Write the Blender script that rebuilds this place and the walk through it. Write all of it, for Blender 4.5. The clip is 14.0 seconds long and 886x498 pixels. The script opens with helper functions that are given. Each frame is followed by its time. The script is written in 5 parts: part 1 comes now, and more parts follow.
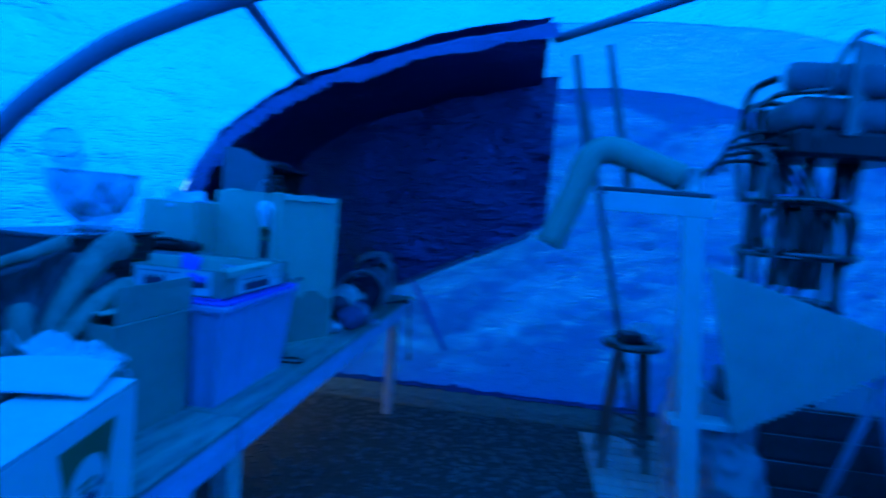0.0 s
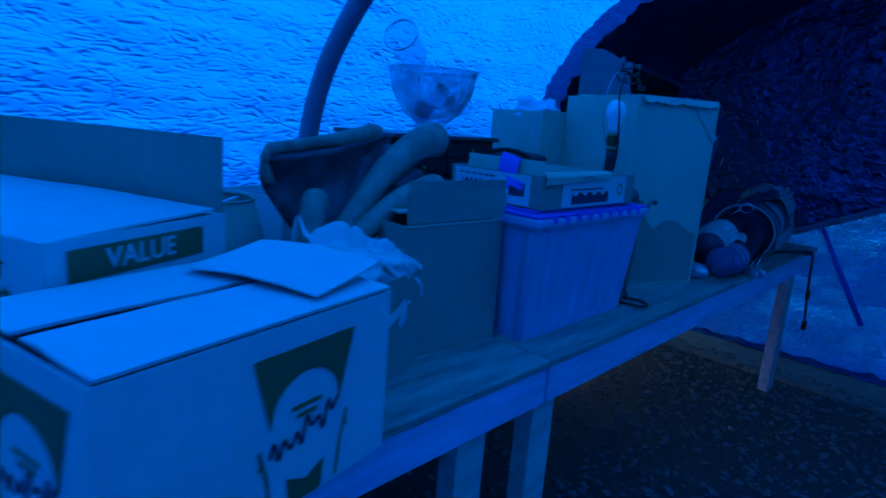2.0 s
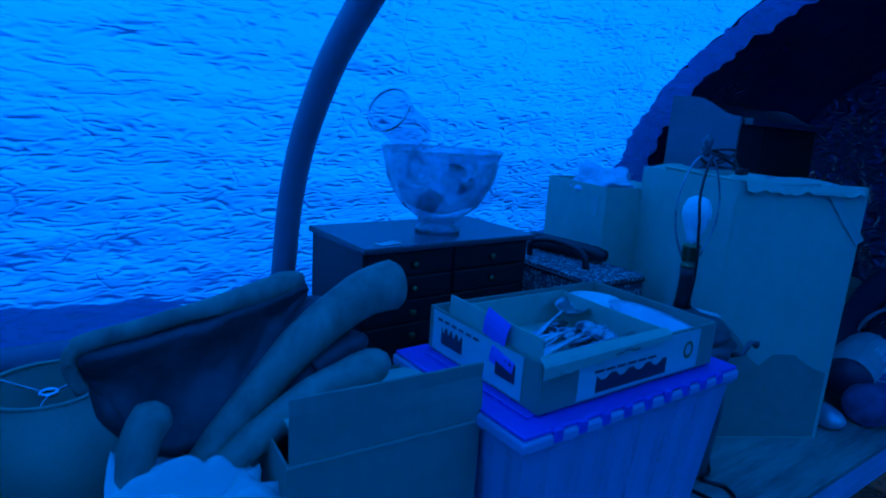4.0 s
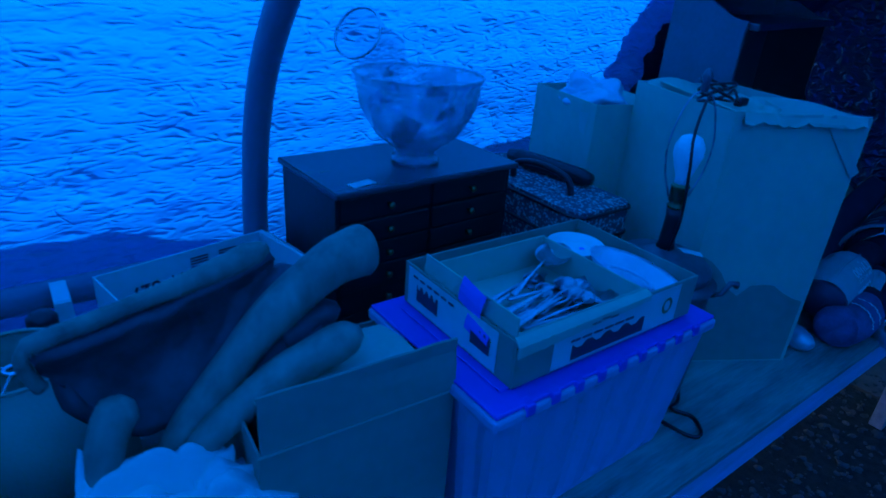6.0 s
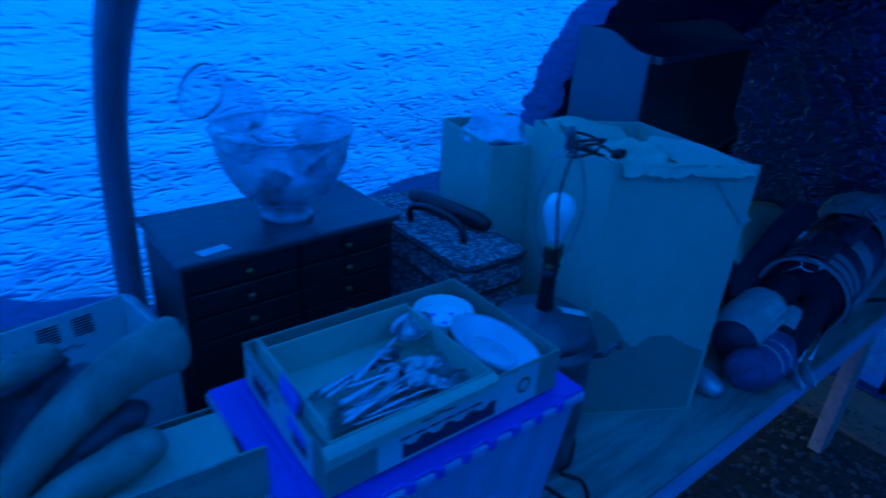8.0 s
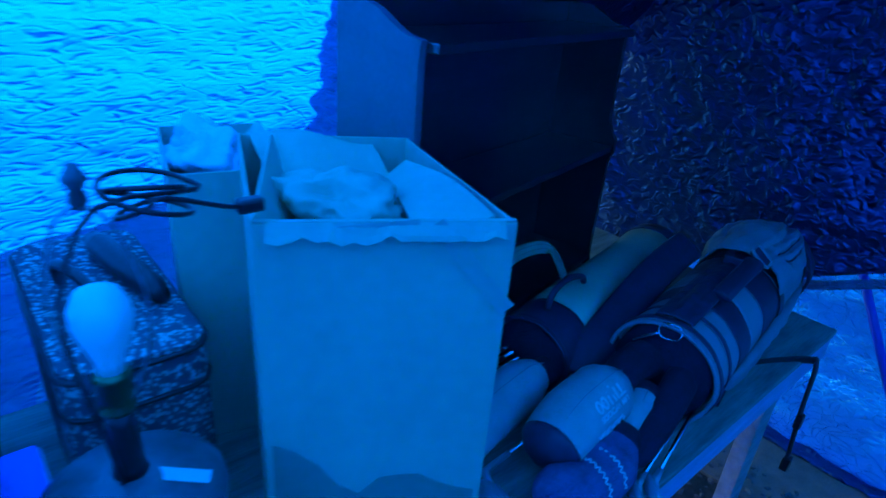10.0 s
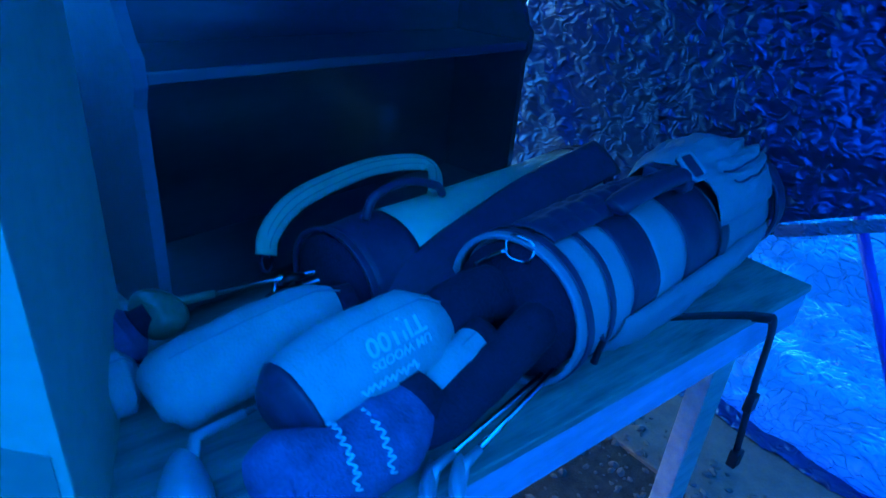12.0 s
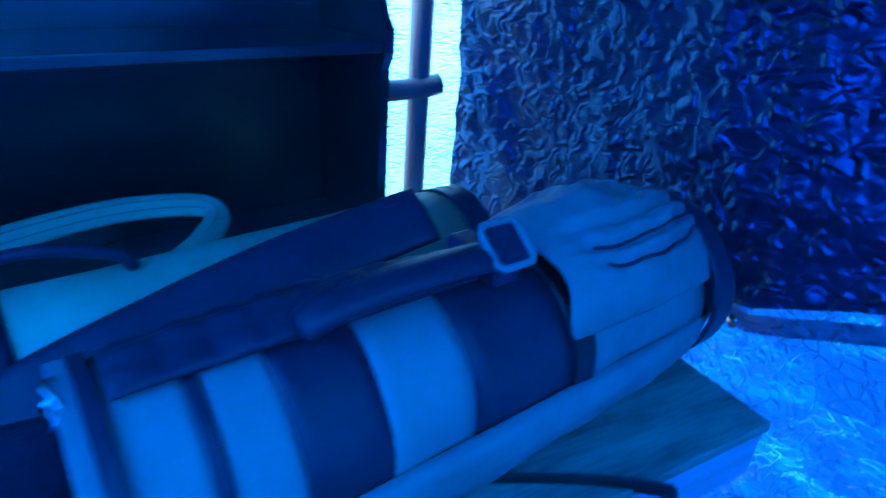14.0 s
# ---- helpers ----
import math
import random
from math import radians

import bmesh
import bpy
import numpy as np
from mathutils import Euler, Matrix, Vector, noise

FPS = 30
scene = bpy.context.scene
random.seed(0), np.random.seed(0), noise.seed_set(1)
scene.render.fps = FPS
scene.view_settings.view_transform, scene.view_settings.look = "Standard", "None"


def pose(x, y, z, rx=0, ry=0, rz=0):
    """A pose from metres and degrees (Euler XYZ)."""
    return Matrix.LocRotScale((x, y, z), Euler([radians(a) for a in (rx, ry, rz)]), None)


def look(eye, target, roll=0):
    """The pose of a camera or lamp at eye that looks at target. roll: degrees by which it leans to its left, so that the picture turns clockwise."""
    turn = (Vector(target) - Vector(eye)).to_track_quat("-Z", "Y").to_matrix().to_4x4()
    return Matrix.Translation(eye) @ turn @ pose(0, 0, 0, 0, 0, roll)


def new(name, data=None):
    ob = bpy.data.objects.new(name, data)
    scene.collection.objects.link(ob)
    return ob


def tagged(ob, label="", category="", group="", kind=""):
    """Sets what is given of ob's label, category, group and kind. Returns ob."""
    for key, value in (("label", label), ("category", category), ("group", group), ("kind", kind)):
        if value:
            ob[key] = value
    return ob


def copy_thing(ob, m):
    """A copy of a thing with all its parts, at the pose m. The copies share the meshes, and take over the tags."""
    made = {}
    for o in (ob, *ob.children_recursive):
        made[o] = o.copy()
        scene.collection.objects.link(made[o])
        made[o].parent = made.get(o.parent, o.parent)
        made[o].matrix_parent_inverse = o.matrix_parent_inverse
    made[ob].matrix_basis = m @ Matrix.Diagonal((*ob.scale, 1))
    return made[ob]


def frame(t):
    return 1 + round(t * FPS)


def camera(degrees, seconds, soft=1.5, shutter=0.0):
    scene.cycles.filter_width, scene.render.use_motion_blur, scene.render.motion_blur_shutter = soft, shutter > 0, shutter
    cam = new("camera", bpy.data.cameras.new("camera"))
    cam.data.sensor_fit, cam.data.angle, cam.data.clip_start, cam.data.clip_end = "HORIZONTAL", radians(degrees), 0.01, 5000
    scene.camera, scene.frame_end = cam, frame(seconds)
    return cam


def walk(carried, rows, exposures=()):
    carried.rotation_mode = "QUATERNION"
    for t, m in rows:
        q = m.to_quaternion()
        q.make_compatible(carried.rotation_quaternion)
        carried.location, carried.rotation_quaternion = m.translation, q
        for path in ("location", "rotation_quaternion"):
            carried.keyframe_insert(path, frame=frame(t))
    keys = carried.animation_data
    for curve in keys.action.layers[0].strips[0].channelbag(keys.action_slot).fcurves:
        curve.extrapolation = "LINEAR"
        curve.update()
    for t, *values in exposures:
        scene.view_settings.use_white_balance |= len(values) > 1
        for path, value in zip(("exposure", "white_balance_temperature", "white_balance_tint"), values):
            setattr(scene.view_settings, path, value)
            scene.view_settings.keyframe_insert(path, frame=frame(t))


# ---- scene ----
cam = camera(73.4, 14.0, 1.6, 0.5)
PATH = [
    (0, (-1.514, -0.719, 1.371), (0.463, -0.451, 1.232), 4.9),
    (0.5, (-1.443, -0.709, 1.308), (0.285, 0.286, 1.15), 4.9),
    (1, (-1.364, -0.688, 1.275), (0.095, 0.667, 1.091), 5.1),
    (1.5, (-1.261, -0.588, 1.236), (0.195, 0.758, 0.97), 5.0),
    (2, (-1.07, -0.643, 1.244), (0.362, 0.687, 0.819), 4.5),
    (2.5, (-0.834, -0.618, 1.27), (0.556, 0.755, 0.841), 4.7),
    (3, (-0.65, -0.516, 1.33), (0.537, 1.036, 0.903), 4.5),
    (3.2, (-0.61, -0.49, 1.354), (0.547, 1.086, 0.933), 4.5),
    (5.3, (-0.441, -0.38, 1.581), (0.679, 1.179, 1.021), 3.9),
    (5.5, (-0.429, -0.368, 1.552), (0.703, 1.142, 0.89), 4.1),
    (6, (-0.453, -0.366, 1.591), (0.653, 1.066, 0.739), 4.3),
    (6.5, (-0.488, -0.348, 1.694), (0.567, 1.124, 0.847), 4.0),
    (7, (-0.458, -0.335, 1.71), (0.547, 1.176, 0.868), 3.7),
    (7.5, (-0.369, -0.36, 1.697), (0.645, 1.143, 0.853), 3.4),
    (8, (-0.199, -0.406, 1.69), (0.943, 0.997, 0.836), 3.7),
    (8.5, (-0.046, -0.429, 1.687), (1.144, 0.933, 0.833), 4.1),
    (9, (0.118, -0.385, 1.672), (1.335, 0.951, 0.814), 4.2),
    (9.2, (0.192, -0.356, 1.67), (1.417, 0.975, 0.817), 4.5),
    (11.3, (0.915, -0.32, 1.478), (2.125, 1.002, 0.59), 5.9),
    (11.5, (0.948, -0.335, 1.44), (2.155, 0.987, 0.547), 5.8),
    (12, (1.031, -0.387, 1.35), (2.172, 0.991, 0.455), 5.5),
    (12.5, (1.101, -0.44, 1.304), (2.124, 1.017, 0.393), 5.3),
    (13, (1.242, -0.438, 1.286), (2.162, 1.066, 0.342), 5.1),
    (13.5, (1.46, -0.345, 1.291), (2.384, 1.171, 0.371), 4.8),
    (14, (1.672, -0.32, 1.32), (2.593, 1.213, 0.425), 4.6),
]
EXPOSURE = [(0, 2.3), (0.5, 1.92), (1.0, 1.6), (1.5, 1.48), (2.0, 1.48), (3.0, 1.8), (5.4, 0.98), (6.0, 1.42), (6.5, 1.56), (7.5, 1.28), (8.3, 1.66), (9.0, 1.92), (11.3, 3.45), (12.0, 3.5), (12.5, 3.45), (13.5, 3.7), (14.0, 3.65)]
walk(cam, [(t, look(eye, target, roll)) for t, eye, target, roll in PATH], EXPOSURE)

# ---- world and sun ----
world = bpy.data.worlds.new("sky")
scene.world = world
world.use_nodes = True
wn = world.node_tree.nodes
sky = wn.new("ShaderNodeTexSky")
sky.sky_type, sky.sun_disc = "NISHITA", False
sky.sun_elevation, sky.sun_rotation = radians(68), radians(27)
world.node_tree.links.new(sky.outputs[0], wn["Background"].inputs[0])
wn["Background"].inputs[1].default_value = 0.15
sun = new("sun", bpy.data.lights.new("sun", "SUN"))
sun.data.energy, sun.data.angle, sun.data.color = 5.0, radians(0.6), (1, 0.96, 0.9)
sun.matrix_world = look((2.0, 3.9, 11.0), (0, 0, 0))


# ---- materials ----
def shade(m, kind, **inputs):
    node = m.node_tree.nodes.new(kind)
    for key, value in inputs.items():
        node.inputs[key.replace("_", " ")].default_value = value
    return node


def mat(name, col, rough=0.6, var=0.18, scale=9.0, bump=0.15, bscale=90.0, metal=0.0, stretch=(1, 1, 1), per_object=0.0, coat=0.0):
    """Painted, wooden, cloth or metal surface with variation at two scales."""
    m = bpy.data.materials.new(name)
    m.use_nodes = True
    t, n = m.node_tree, m.node_tree.nodes
    b = n["Principled BSDF"]
    b.inputs["Roughness"].default_value, b.inputs["Metallic"].default_value = rough, metal
    b.inputs["Coat Weight"].default_value = coat
    tc, mp = n.new("ShaderNodeTexCoord"), n.new("ShaderNodeMapping")
    mp.inputs["Scale"].default_value = stretch
    t.links.new(tc.outputs["Object"], mp.inputs[0])
    big = shade(m, "ShaderNodeTexNoise", Scale=scale, Detail=4.0, Roughness=0.6)
    fine = shade(m, "ShaderNodeTexNoise", Scale=bscale, Detail=3.0)
    for q in (big, fine):
        t.links.new(mp.outputs[0], q.inputs["Vector"])
    add = n.new("ShaderNodeMath")
    add.operation = "MULTIPLY_ADD"
    add.inputs[1].default_value = 0.35
    t.links.new(fine.outputs[0], add.inputs[0])
    t.links.new(big.outputs[0], add.inputs[2])
    ramp = n.new("ShaderNodeValToRGB")
    e = ramp.color_ramp.elements
    e[0].position, e[1].position = 0.42, 0.95
    e[0].color = (*[c * (1 - var) for c in col], 1)
    e[1].color = (*[min(1, c * (1 + var)) for c in col], 1)
    t.links.new(add.outputs[0], ramp.inputs[0])
    out = ramp.outputs[0]
    if per_object:
        info, hsv = n.new("ShaderNodeObjectInfo"), n.new("ShaderNodeHueSaturation")
        rng = n.new("ShaderNodeMapRange")
        rng.inputs["To Min"].default_value, rng.inputs["To Max"].default_value = 1 - per_object, 1 + per_object
        t.links.new(info.outputs["Random"], rng.inputs[0])
        t.links.new(rng.outputs[0], hsv.inputs["Value"])
        t.links.new(out, hsv.inputs["Color"])
        out = hsv.outputs[0]
    t.links.new(out, b.inputs["Base Color"])
    bp = shade(m, "ShaderNodeBump", Strength=bump, Distance=0.004)
    t.links.new(fine.outputs[0], bp.inputs["Height"])
    t.links.new(bp.outputs[0], b.inputs["Normal"])
    return m


def tarp_mat(name, thru, front, weight, gloss, wrinkle, rough=0.35, fine=42.0, cracks=(5.2, 0.5, 0.022), sheen=(0.55, 0.7, 0.95), grain=1.0, squash=(0.5, 1.0, 1.7)):
    """Woven plastic tarpaulin that lets daylight through."""
    m = bpy.data.materials.new(name)
    m.use_nodes = True
    t, n = m.node_tree, m.node_tree.nodes
    n.remove(n["Principled BSDF"])
    tc, mp = n.new("ShaderNodeTexCoord"), n.new("ShaderNodeMapping")
    mp.inputs["Scale"].default_value = squash
    t.links.new(tc.outputs["Object"], mp.inputs[0])
    ridge = shade(m, "ShaderNodeTexNoise", Scale=4.2, Detail=6.0, Roughness=0.55, Distortion=0.5)
    ridge.noise_type = "RIDGED_MULTIFRACTAL"
    small = shade(m, "ShaderNodeTexNoise", Scale=fine, Detail=6.0, Roughness=0.62, Distortion=0.6)
    small.noise_type = "RIDGED_MULTIFRACTAL"
    weave = shade(m, "ShaderNodeTexWave", Scale=60.0)
    weave.bands_direction = "Z"
    blotch = shade(m, "ShaderNodeTexNoise", Scale=1.6, Detail=3.0)
    for q in (ridge, small, weave, blotch):
        t.links.new(mp.outputs[0], q.inputs["Vector"])
    fold = shade(m, "ShaderNodeTexVoronoi", Scale=cracks[0])
    fold.feature = "DISTANCE_TO_EDGE"
    warp = n.new("ShaderNodeVectorMath")
    warp.operation = "MULTIPLY_ADD"
    warp.inputs[1].default_value = (0.9, 0.9, 0.9)
    t.links.new(blotch.outputs["Color"], warp.inputs[0])
    t.links.new(mp.outputs[0], warp.inputs[2])
    t.links.new(warp.outputs[0], fold.inputs["Vector"])
    line = n.new("ShaderNodeMapRange")
    line.interpolation_type = "SMOOTHSTEP"
    line.inputs["From Max"].default_value = cracks[2]
    line.inputs["To Min"].default_value, line.inputs["To Max"].default_value = 1.0, 0.0
    t.links.new(fold.outputs["Distance"], line.inputs[0])
    b0 = shade(m, "ShaderNodeBump", Strength=cracks[1], Distance=0.01)
    t.links.new(line.outputs[0], b0.inputs["Height"])
    b1 = shade(m, "ShaderNodeBump", Strength=wrinkle, Distance=0.032)
    b2 = shade(m, "ShaderNodeBump", Strength=grain, Distance=0.018)
    t.links.new(ridge.outputs[0], b1.inputs["Height"])
    t.links.new(b0.outputs[0], b1.inputs["Normal"])
    t.links.new(small.outputs[0], b2.inputs["Height"])
    t.links.new(b1.outputs[0], b2.inputs["Normal"])
    mix_c = n.new("ShaderNodeMix")
    mix_c.data_type = "RGBA"
    mix_c.inputs["A"].default_value = (*[c * 0.72 for c in thru], 1)
    mix_c.inputs["B"].default_value = (*[min(1, c * 1.15) for c in thru], 1)
    t.links.new(blotch.outputs[0], mix_c.inputs["Factor"])
    # Wrinkle highlights and shade are put into the colour along the ridges.
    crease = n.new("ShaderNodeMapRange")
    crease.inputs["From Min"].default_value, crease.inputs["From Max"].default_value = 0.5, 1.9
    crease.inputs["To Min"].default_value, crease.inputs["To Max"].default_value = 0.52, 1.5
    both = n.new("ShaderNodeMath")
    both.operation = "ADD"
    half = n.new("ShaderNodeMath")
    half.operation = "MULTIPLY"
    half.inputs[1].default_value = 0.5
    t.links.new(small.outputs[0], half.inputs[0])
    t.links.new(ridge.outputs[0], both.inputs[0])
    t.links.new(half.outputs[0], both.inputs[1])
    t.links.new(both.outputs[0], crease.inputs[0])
    # Scales the colour by that painted wrinkle light.
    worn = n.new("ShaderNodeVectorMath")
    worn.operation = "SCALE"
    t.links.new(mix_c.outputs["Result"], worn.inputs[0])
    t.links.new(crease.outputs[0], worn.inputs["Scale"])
    tr = n.new("ShaderNodeBsdfTranslucent")
    df = n.new("ShaderNodeBsdfDiffuse")
    df.inputs[0].default_value = (*front, 1)
    gl = shade(m, "ShaderNodeBsdfAnisotropic", Roughness=rough)
    gl.inputs["Color"].default_value = (*sheen, 1)
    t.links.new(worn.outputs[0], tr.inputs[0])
    s1, s2 = n.new("ShaderNodeMixShader"), n.new("ShaderNodeMixShader")
    s1.inputs[0].default_value, s2.inputs[0].default_value = weight, gloss
    for q in (tr, df, gl):
        t.links.new(b2.outputs[0], q.inputs["Normal"])
    t.links.new(df.outputs[0], s1.inputs[1])
    t.links.new(tr.outputs[0], s1.inputs[2])
    t.links.new(s1.outputs[0], s2.inputs[1])
    t.links.new(gl.outputs[0], s2.inputs[2])
    t.links.new(s2.outputs[0], n["Material Output"].inputs[0])
    return m


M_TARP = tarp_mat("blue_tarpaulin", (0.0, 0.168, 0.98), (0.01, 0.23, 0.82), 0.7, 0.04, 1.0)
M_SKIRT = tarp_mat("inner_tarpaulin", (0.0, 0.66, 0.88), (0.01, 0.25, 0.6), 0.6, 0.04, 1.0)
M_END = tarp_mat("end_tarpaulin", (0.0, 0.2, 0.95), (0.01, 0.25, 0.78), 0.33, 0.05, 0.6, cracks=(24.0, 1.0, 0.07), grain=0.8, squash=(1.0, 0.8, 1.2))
M_BLACK = tarp_mat("black_tarpaulin", (0.0, 0.0, 0.002), (0.003, 0.012, 0.04), 0.02, 0.2, 1.0, 0.36, fine=32.0, cracks=(11.0, 0.25, 0.05), sheen=(0.14, 0.45, 1.0), grain=1.0, squash=(1.0, 0.8, 1.1))
M_LIP = tarp_mat("silver_tarpaulin", (0.08, 0.42, 0.92), (0.4, 0.5, 0.66), 0.6, 0.06, 0.8)
M_PIPE = mat("grey_pvc", (0.16, 0.2, 0.26), 0.45, 0.1, 5, 0.05)
M_GROUND = mat("dark_gravel_earth", (0.05, 0.045, 0.04), 0.9, 0.6, 30, 1.0, 160)
M_CONC = mat("concrete", (0.19, 0.16, 0.135), 0.85, 0.3, 12, 0.5, 120)
M_PLY = mat("plywood", (0.33, 0.3, 0.25), 0.5, 0.55, 8, 0.2, 60, stretch=(0.35, 3.0, 3.0))
# Front apron: the strong blue light on it is put into its colour.
M_APRON = mat("blue_lit_board", (0.42, 0.52, 0.7), 0.55, 0.25, 9, 0.2, 70, stretch=(0.5, 3, 3))
M_LUMBER = mat("weathered_lumber", (0.5, 0.46, 0.42), 0.65, 0.3, 9, 0.2, 70, stretch=(0.5, 3, 3), per_object=0.12)
M_CARD = mat("kraft_cardboard", (0.56, 0.49, 0.37), 0.8, 0.1, 5, 0.06, 40)
M_CARD_D = mat("brown_cardboard", (0.31, 0.275, 0.21), 0.8, 0.12, 5, 0.06, 40)
M_WHITE = mat("white_cardboard", (0.6, 0.6, 0.58), 0.6, 0.1, 4, 0.04, 40)
M_PRINT = mat("green_print", (0.05, 0.14, 0.05), 0.6, 0.1)
M_INK = mat("dark_ink", (0.03, 0.03, 0.06), 0.6, 0.1)
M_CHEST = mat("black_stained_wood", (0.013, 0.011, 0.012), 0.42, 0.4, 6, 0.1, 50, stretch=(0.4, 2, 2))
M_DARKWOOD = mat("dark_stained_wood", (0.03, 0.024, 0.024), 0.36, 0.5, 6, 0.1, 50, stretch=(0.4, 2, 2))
varnish = M_DARKWOOD.node_tree.nodes["Principled BSDF"].inputs
varnish["Specular IOR Level"].default_value = 0.9
varnish["Coat Weight"].default_value, varnish["Coat Roughness"].default_value, varnish["Coat IOR"].default_value = 0.85, 0.16, 1.75
M_LID = mat("blue_plastic", (0.03, 0.09, 0.6), 0.35, 0.05, 6, 0.03)
M_TUB = mat("milky_plastic", (0.28, 0.38, 0.58), 0.3, 0.08, 8, 0.03)
M_SILVER = mat("tarnished_silverplate", (0.42, 0.44, 0.48), 0.3, 0.4, 30, 0.03, metal=1.0)
M_BRASS = mat("aged_brass", (0.26, 0.2, 0.1), 0.35, 0.2, 30, 0.05, metal=1.0)
M_CHINA = mat("glazed_china", (0.8, 0.8, 0.78), 0.15, 0.04, 6, 0.02)


def thin_glass(name, tint, body, gloss, cut=0.0):
    """Thin glass: clear, a little cloudy, with gloss that grows at its edges."""
    m = bpy.data.materials.new(name)
    m.use_nodes = True
    t, n = m.node_tree, m.node_tree.nodes
    n.remove(n["Principled BSDF"])
    tr, df = n.new("ShaderNodeBsdfTransparent"), n.new("ShaderNodeBsdfDiffuse")
    gl = shade(m, "ShaderNodeBsdfAnisotropic", Roughness=0.12)
    tr.inputs[0].default_value = (*tint, 1)
    df.inputs[0].default_value = (0.7, 0.75, 0.8, 1)
    facing = shade(m, "ShaderNodeLayerWeight", Blend=0.3)
    amount = n.new("ShaderNodeMath")
    amount.operation = "MULTIPLY_ADD"
    amount.inputs[1].default_value, amount.inputs[2].default_value = gloss, 0.03
    t.links.new(facing.outputs["Facing"], amount.inputs[0])
    s1, s2 = n.new("ShaderNodeMixShader"), n.new("ShaderNodeMixShader")
    s1.inputs[0].default_value = body
    if cut:
        tc, cell = n.new("ShaderNodeTexCoord"), shade(m, "ShaderNodeTexVoronoi", Scale=42.0)
        span = n.new("ShaderNodeMapRange")
        span.inputs["From Min"].default_value, span.inputs["From Max"].default_value = 0.15, 0.75
        span.inputs["To Min"].default_value, span.inputs["To Max"].default_value = 0.02, cut
        t.links.new(tc.outputs["Object"], cell.inputs["Vector"])
        t.links.new(cell.outputs["Distance"], span.inputs[0])
        t.links.new(span.outputs[0], s1.inputs[0])
    t.links.new(tr.outputs[0], s1.inputs[1])
    t.links.new(df.outputs[0], s1.inputs[2])
    t.links.new(amount.outputs[0], s2.inputs[0])
    t.links.new(s1.outputs[0], s2.inputs[1])
    t.links.new(gl.outputs[0], s2.inputs[2])
    t.links.new(s2.outputs[0], n["Material Output"].inputs[0])
    return m


M_GLASS = thin_glass("cut_glass", (0.86, 0.92, 0.96), 0.1, 0.6, 0.24)
M_CLEAR = thin_glass("thin_clear_glass", (0.95, 0.97, 0.99), 0.04, 0.14)
M_TAPE = mat("old_packing_tape", (0.52, 0.47, 0.38), 0.4, 0.1)
M_BULB = mat("frosted_bulb_glass", (0.85, 0.85, 0.85), 0.35, 0.03)
M_BLACKP = mat("black_plastic", (0.015, 0.015, 0.018), 0.35, 0.2)
M_BRONZE = mat("dark_bronze", (0.13, 0.13, 0.14), 0.38, 0.3, 20, 0.1, metal=0.4)
M_ANTLER = mat("weathered_antler", (0.25, 0.235, 0.175), 0.6, 0.55, 9, 0.6, 45, stretch=(1, 1, 0.5))
M_PALM = mat("dark_antler_face_and_hollow", (0.075, 0.07, 0.08), 0.55, 0.6, 8, 0.5, 40)
M_SHADE = mat("olive_lampshade_cloth", (0.38, 0.38, 0.28), 0.8, 0.08, 12, 0.15, 200)
M_PAPER = mat("white_wrapping_paper", (0.6, 0.6, 0.58), 0.7, 0.06, 8, 0.15)
M_PLASTIC = mat("white_plastic_wrap", (0.6, 0.62, 0.7), 0.35, 0.1, 12, 0.2)
M_NOTE = mat("blue_sticky_paper", (0.08, 0.17, 0.78), 0.6, 0.08)
M_NAVY = mat("navy_vinyl", (0.034, 0.04, 0.07), 0.45, 0.25, 14, 0.15)
M_STONE = mat("pale_nylon", (0.35, 0.35, 0.36), 0.6, 0.12, 10, 0.2, 220)
M_GREY = mat("grey_nylon", (0.3, 0.31, 0.33), 0.6, 0.15, 10, 0.2, 220)
M_CREAM = mat("cream_vinyl", (0.5, 0.52, 0.34), 0.5, 0.12, 10, 0.1)
M_COVER = mat("pale_fleece", (0.43, 0.45, 0.43), 0.9, 0.15, 20, 0.6, 260)
M_PLUSH = mat("navy_plush", (0.07, 0.13, 0.24), 0.95, 0.35, 25, 1.0, 240)
M_KNIT = mat("dark_navy_knit", (0.011, 0.013, 0.032), 0.95, 0.3, 25, 0.8, 200)
M_STEEL = mat("chromed_steel", (0.7, 0.72, 0.75), 0.18, 0.1, 30, 0.02, metal=1.0)
M_PERSIM = mat("lacquered_wood_head", (0.22, 0.2, 0.12), 0.3, 0.3, 12, 0.05)
M_GRAVEL = mat("gravel_stone", (0.2, 0.19, 0.18), 0.85, 0.3, 20, 0.3, per_object=0.4)
M_OUT = tarp_mat("pale_backdrop_sheet", (0.1, 0.45, 0.8), (0.2, 0.5, 0.8), 0.8, 0.02, 0.6)
M_THREAD = mat("pale_thread", (0.75, 0.77, 0.74), 0.8, 0.1)
M_PANEL = mat("ribbed_panel", (0.5, 0.52, 0.46), 0.6, 0.1, 8, 0.1)


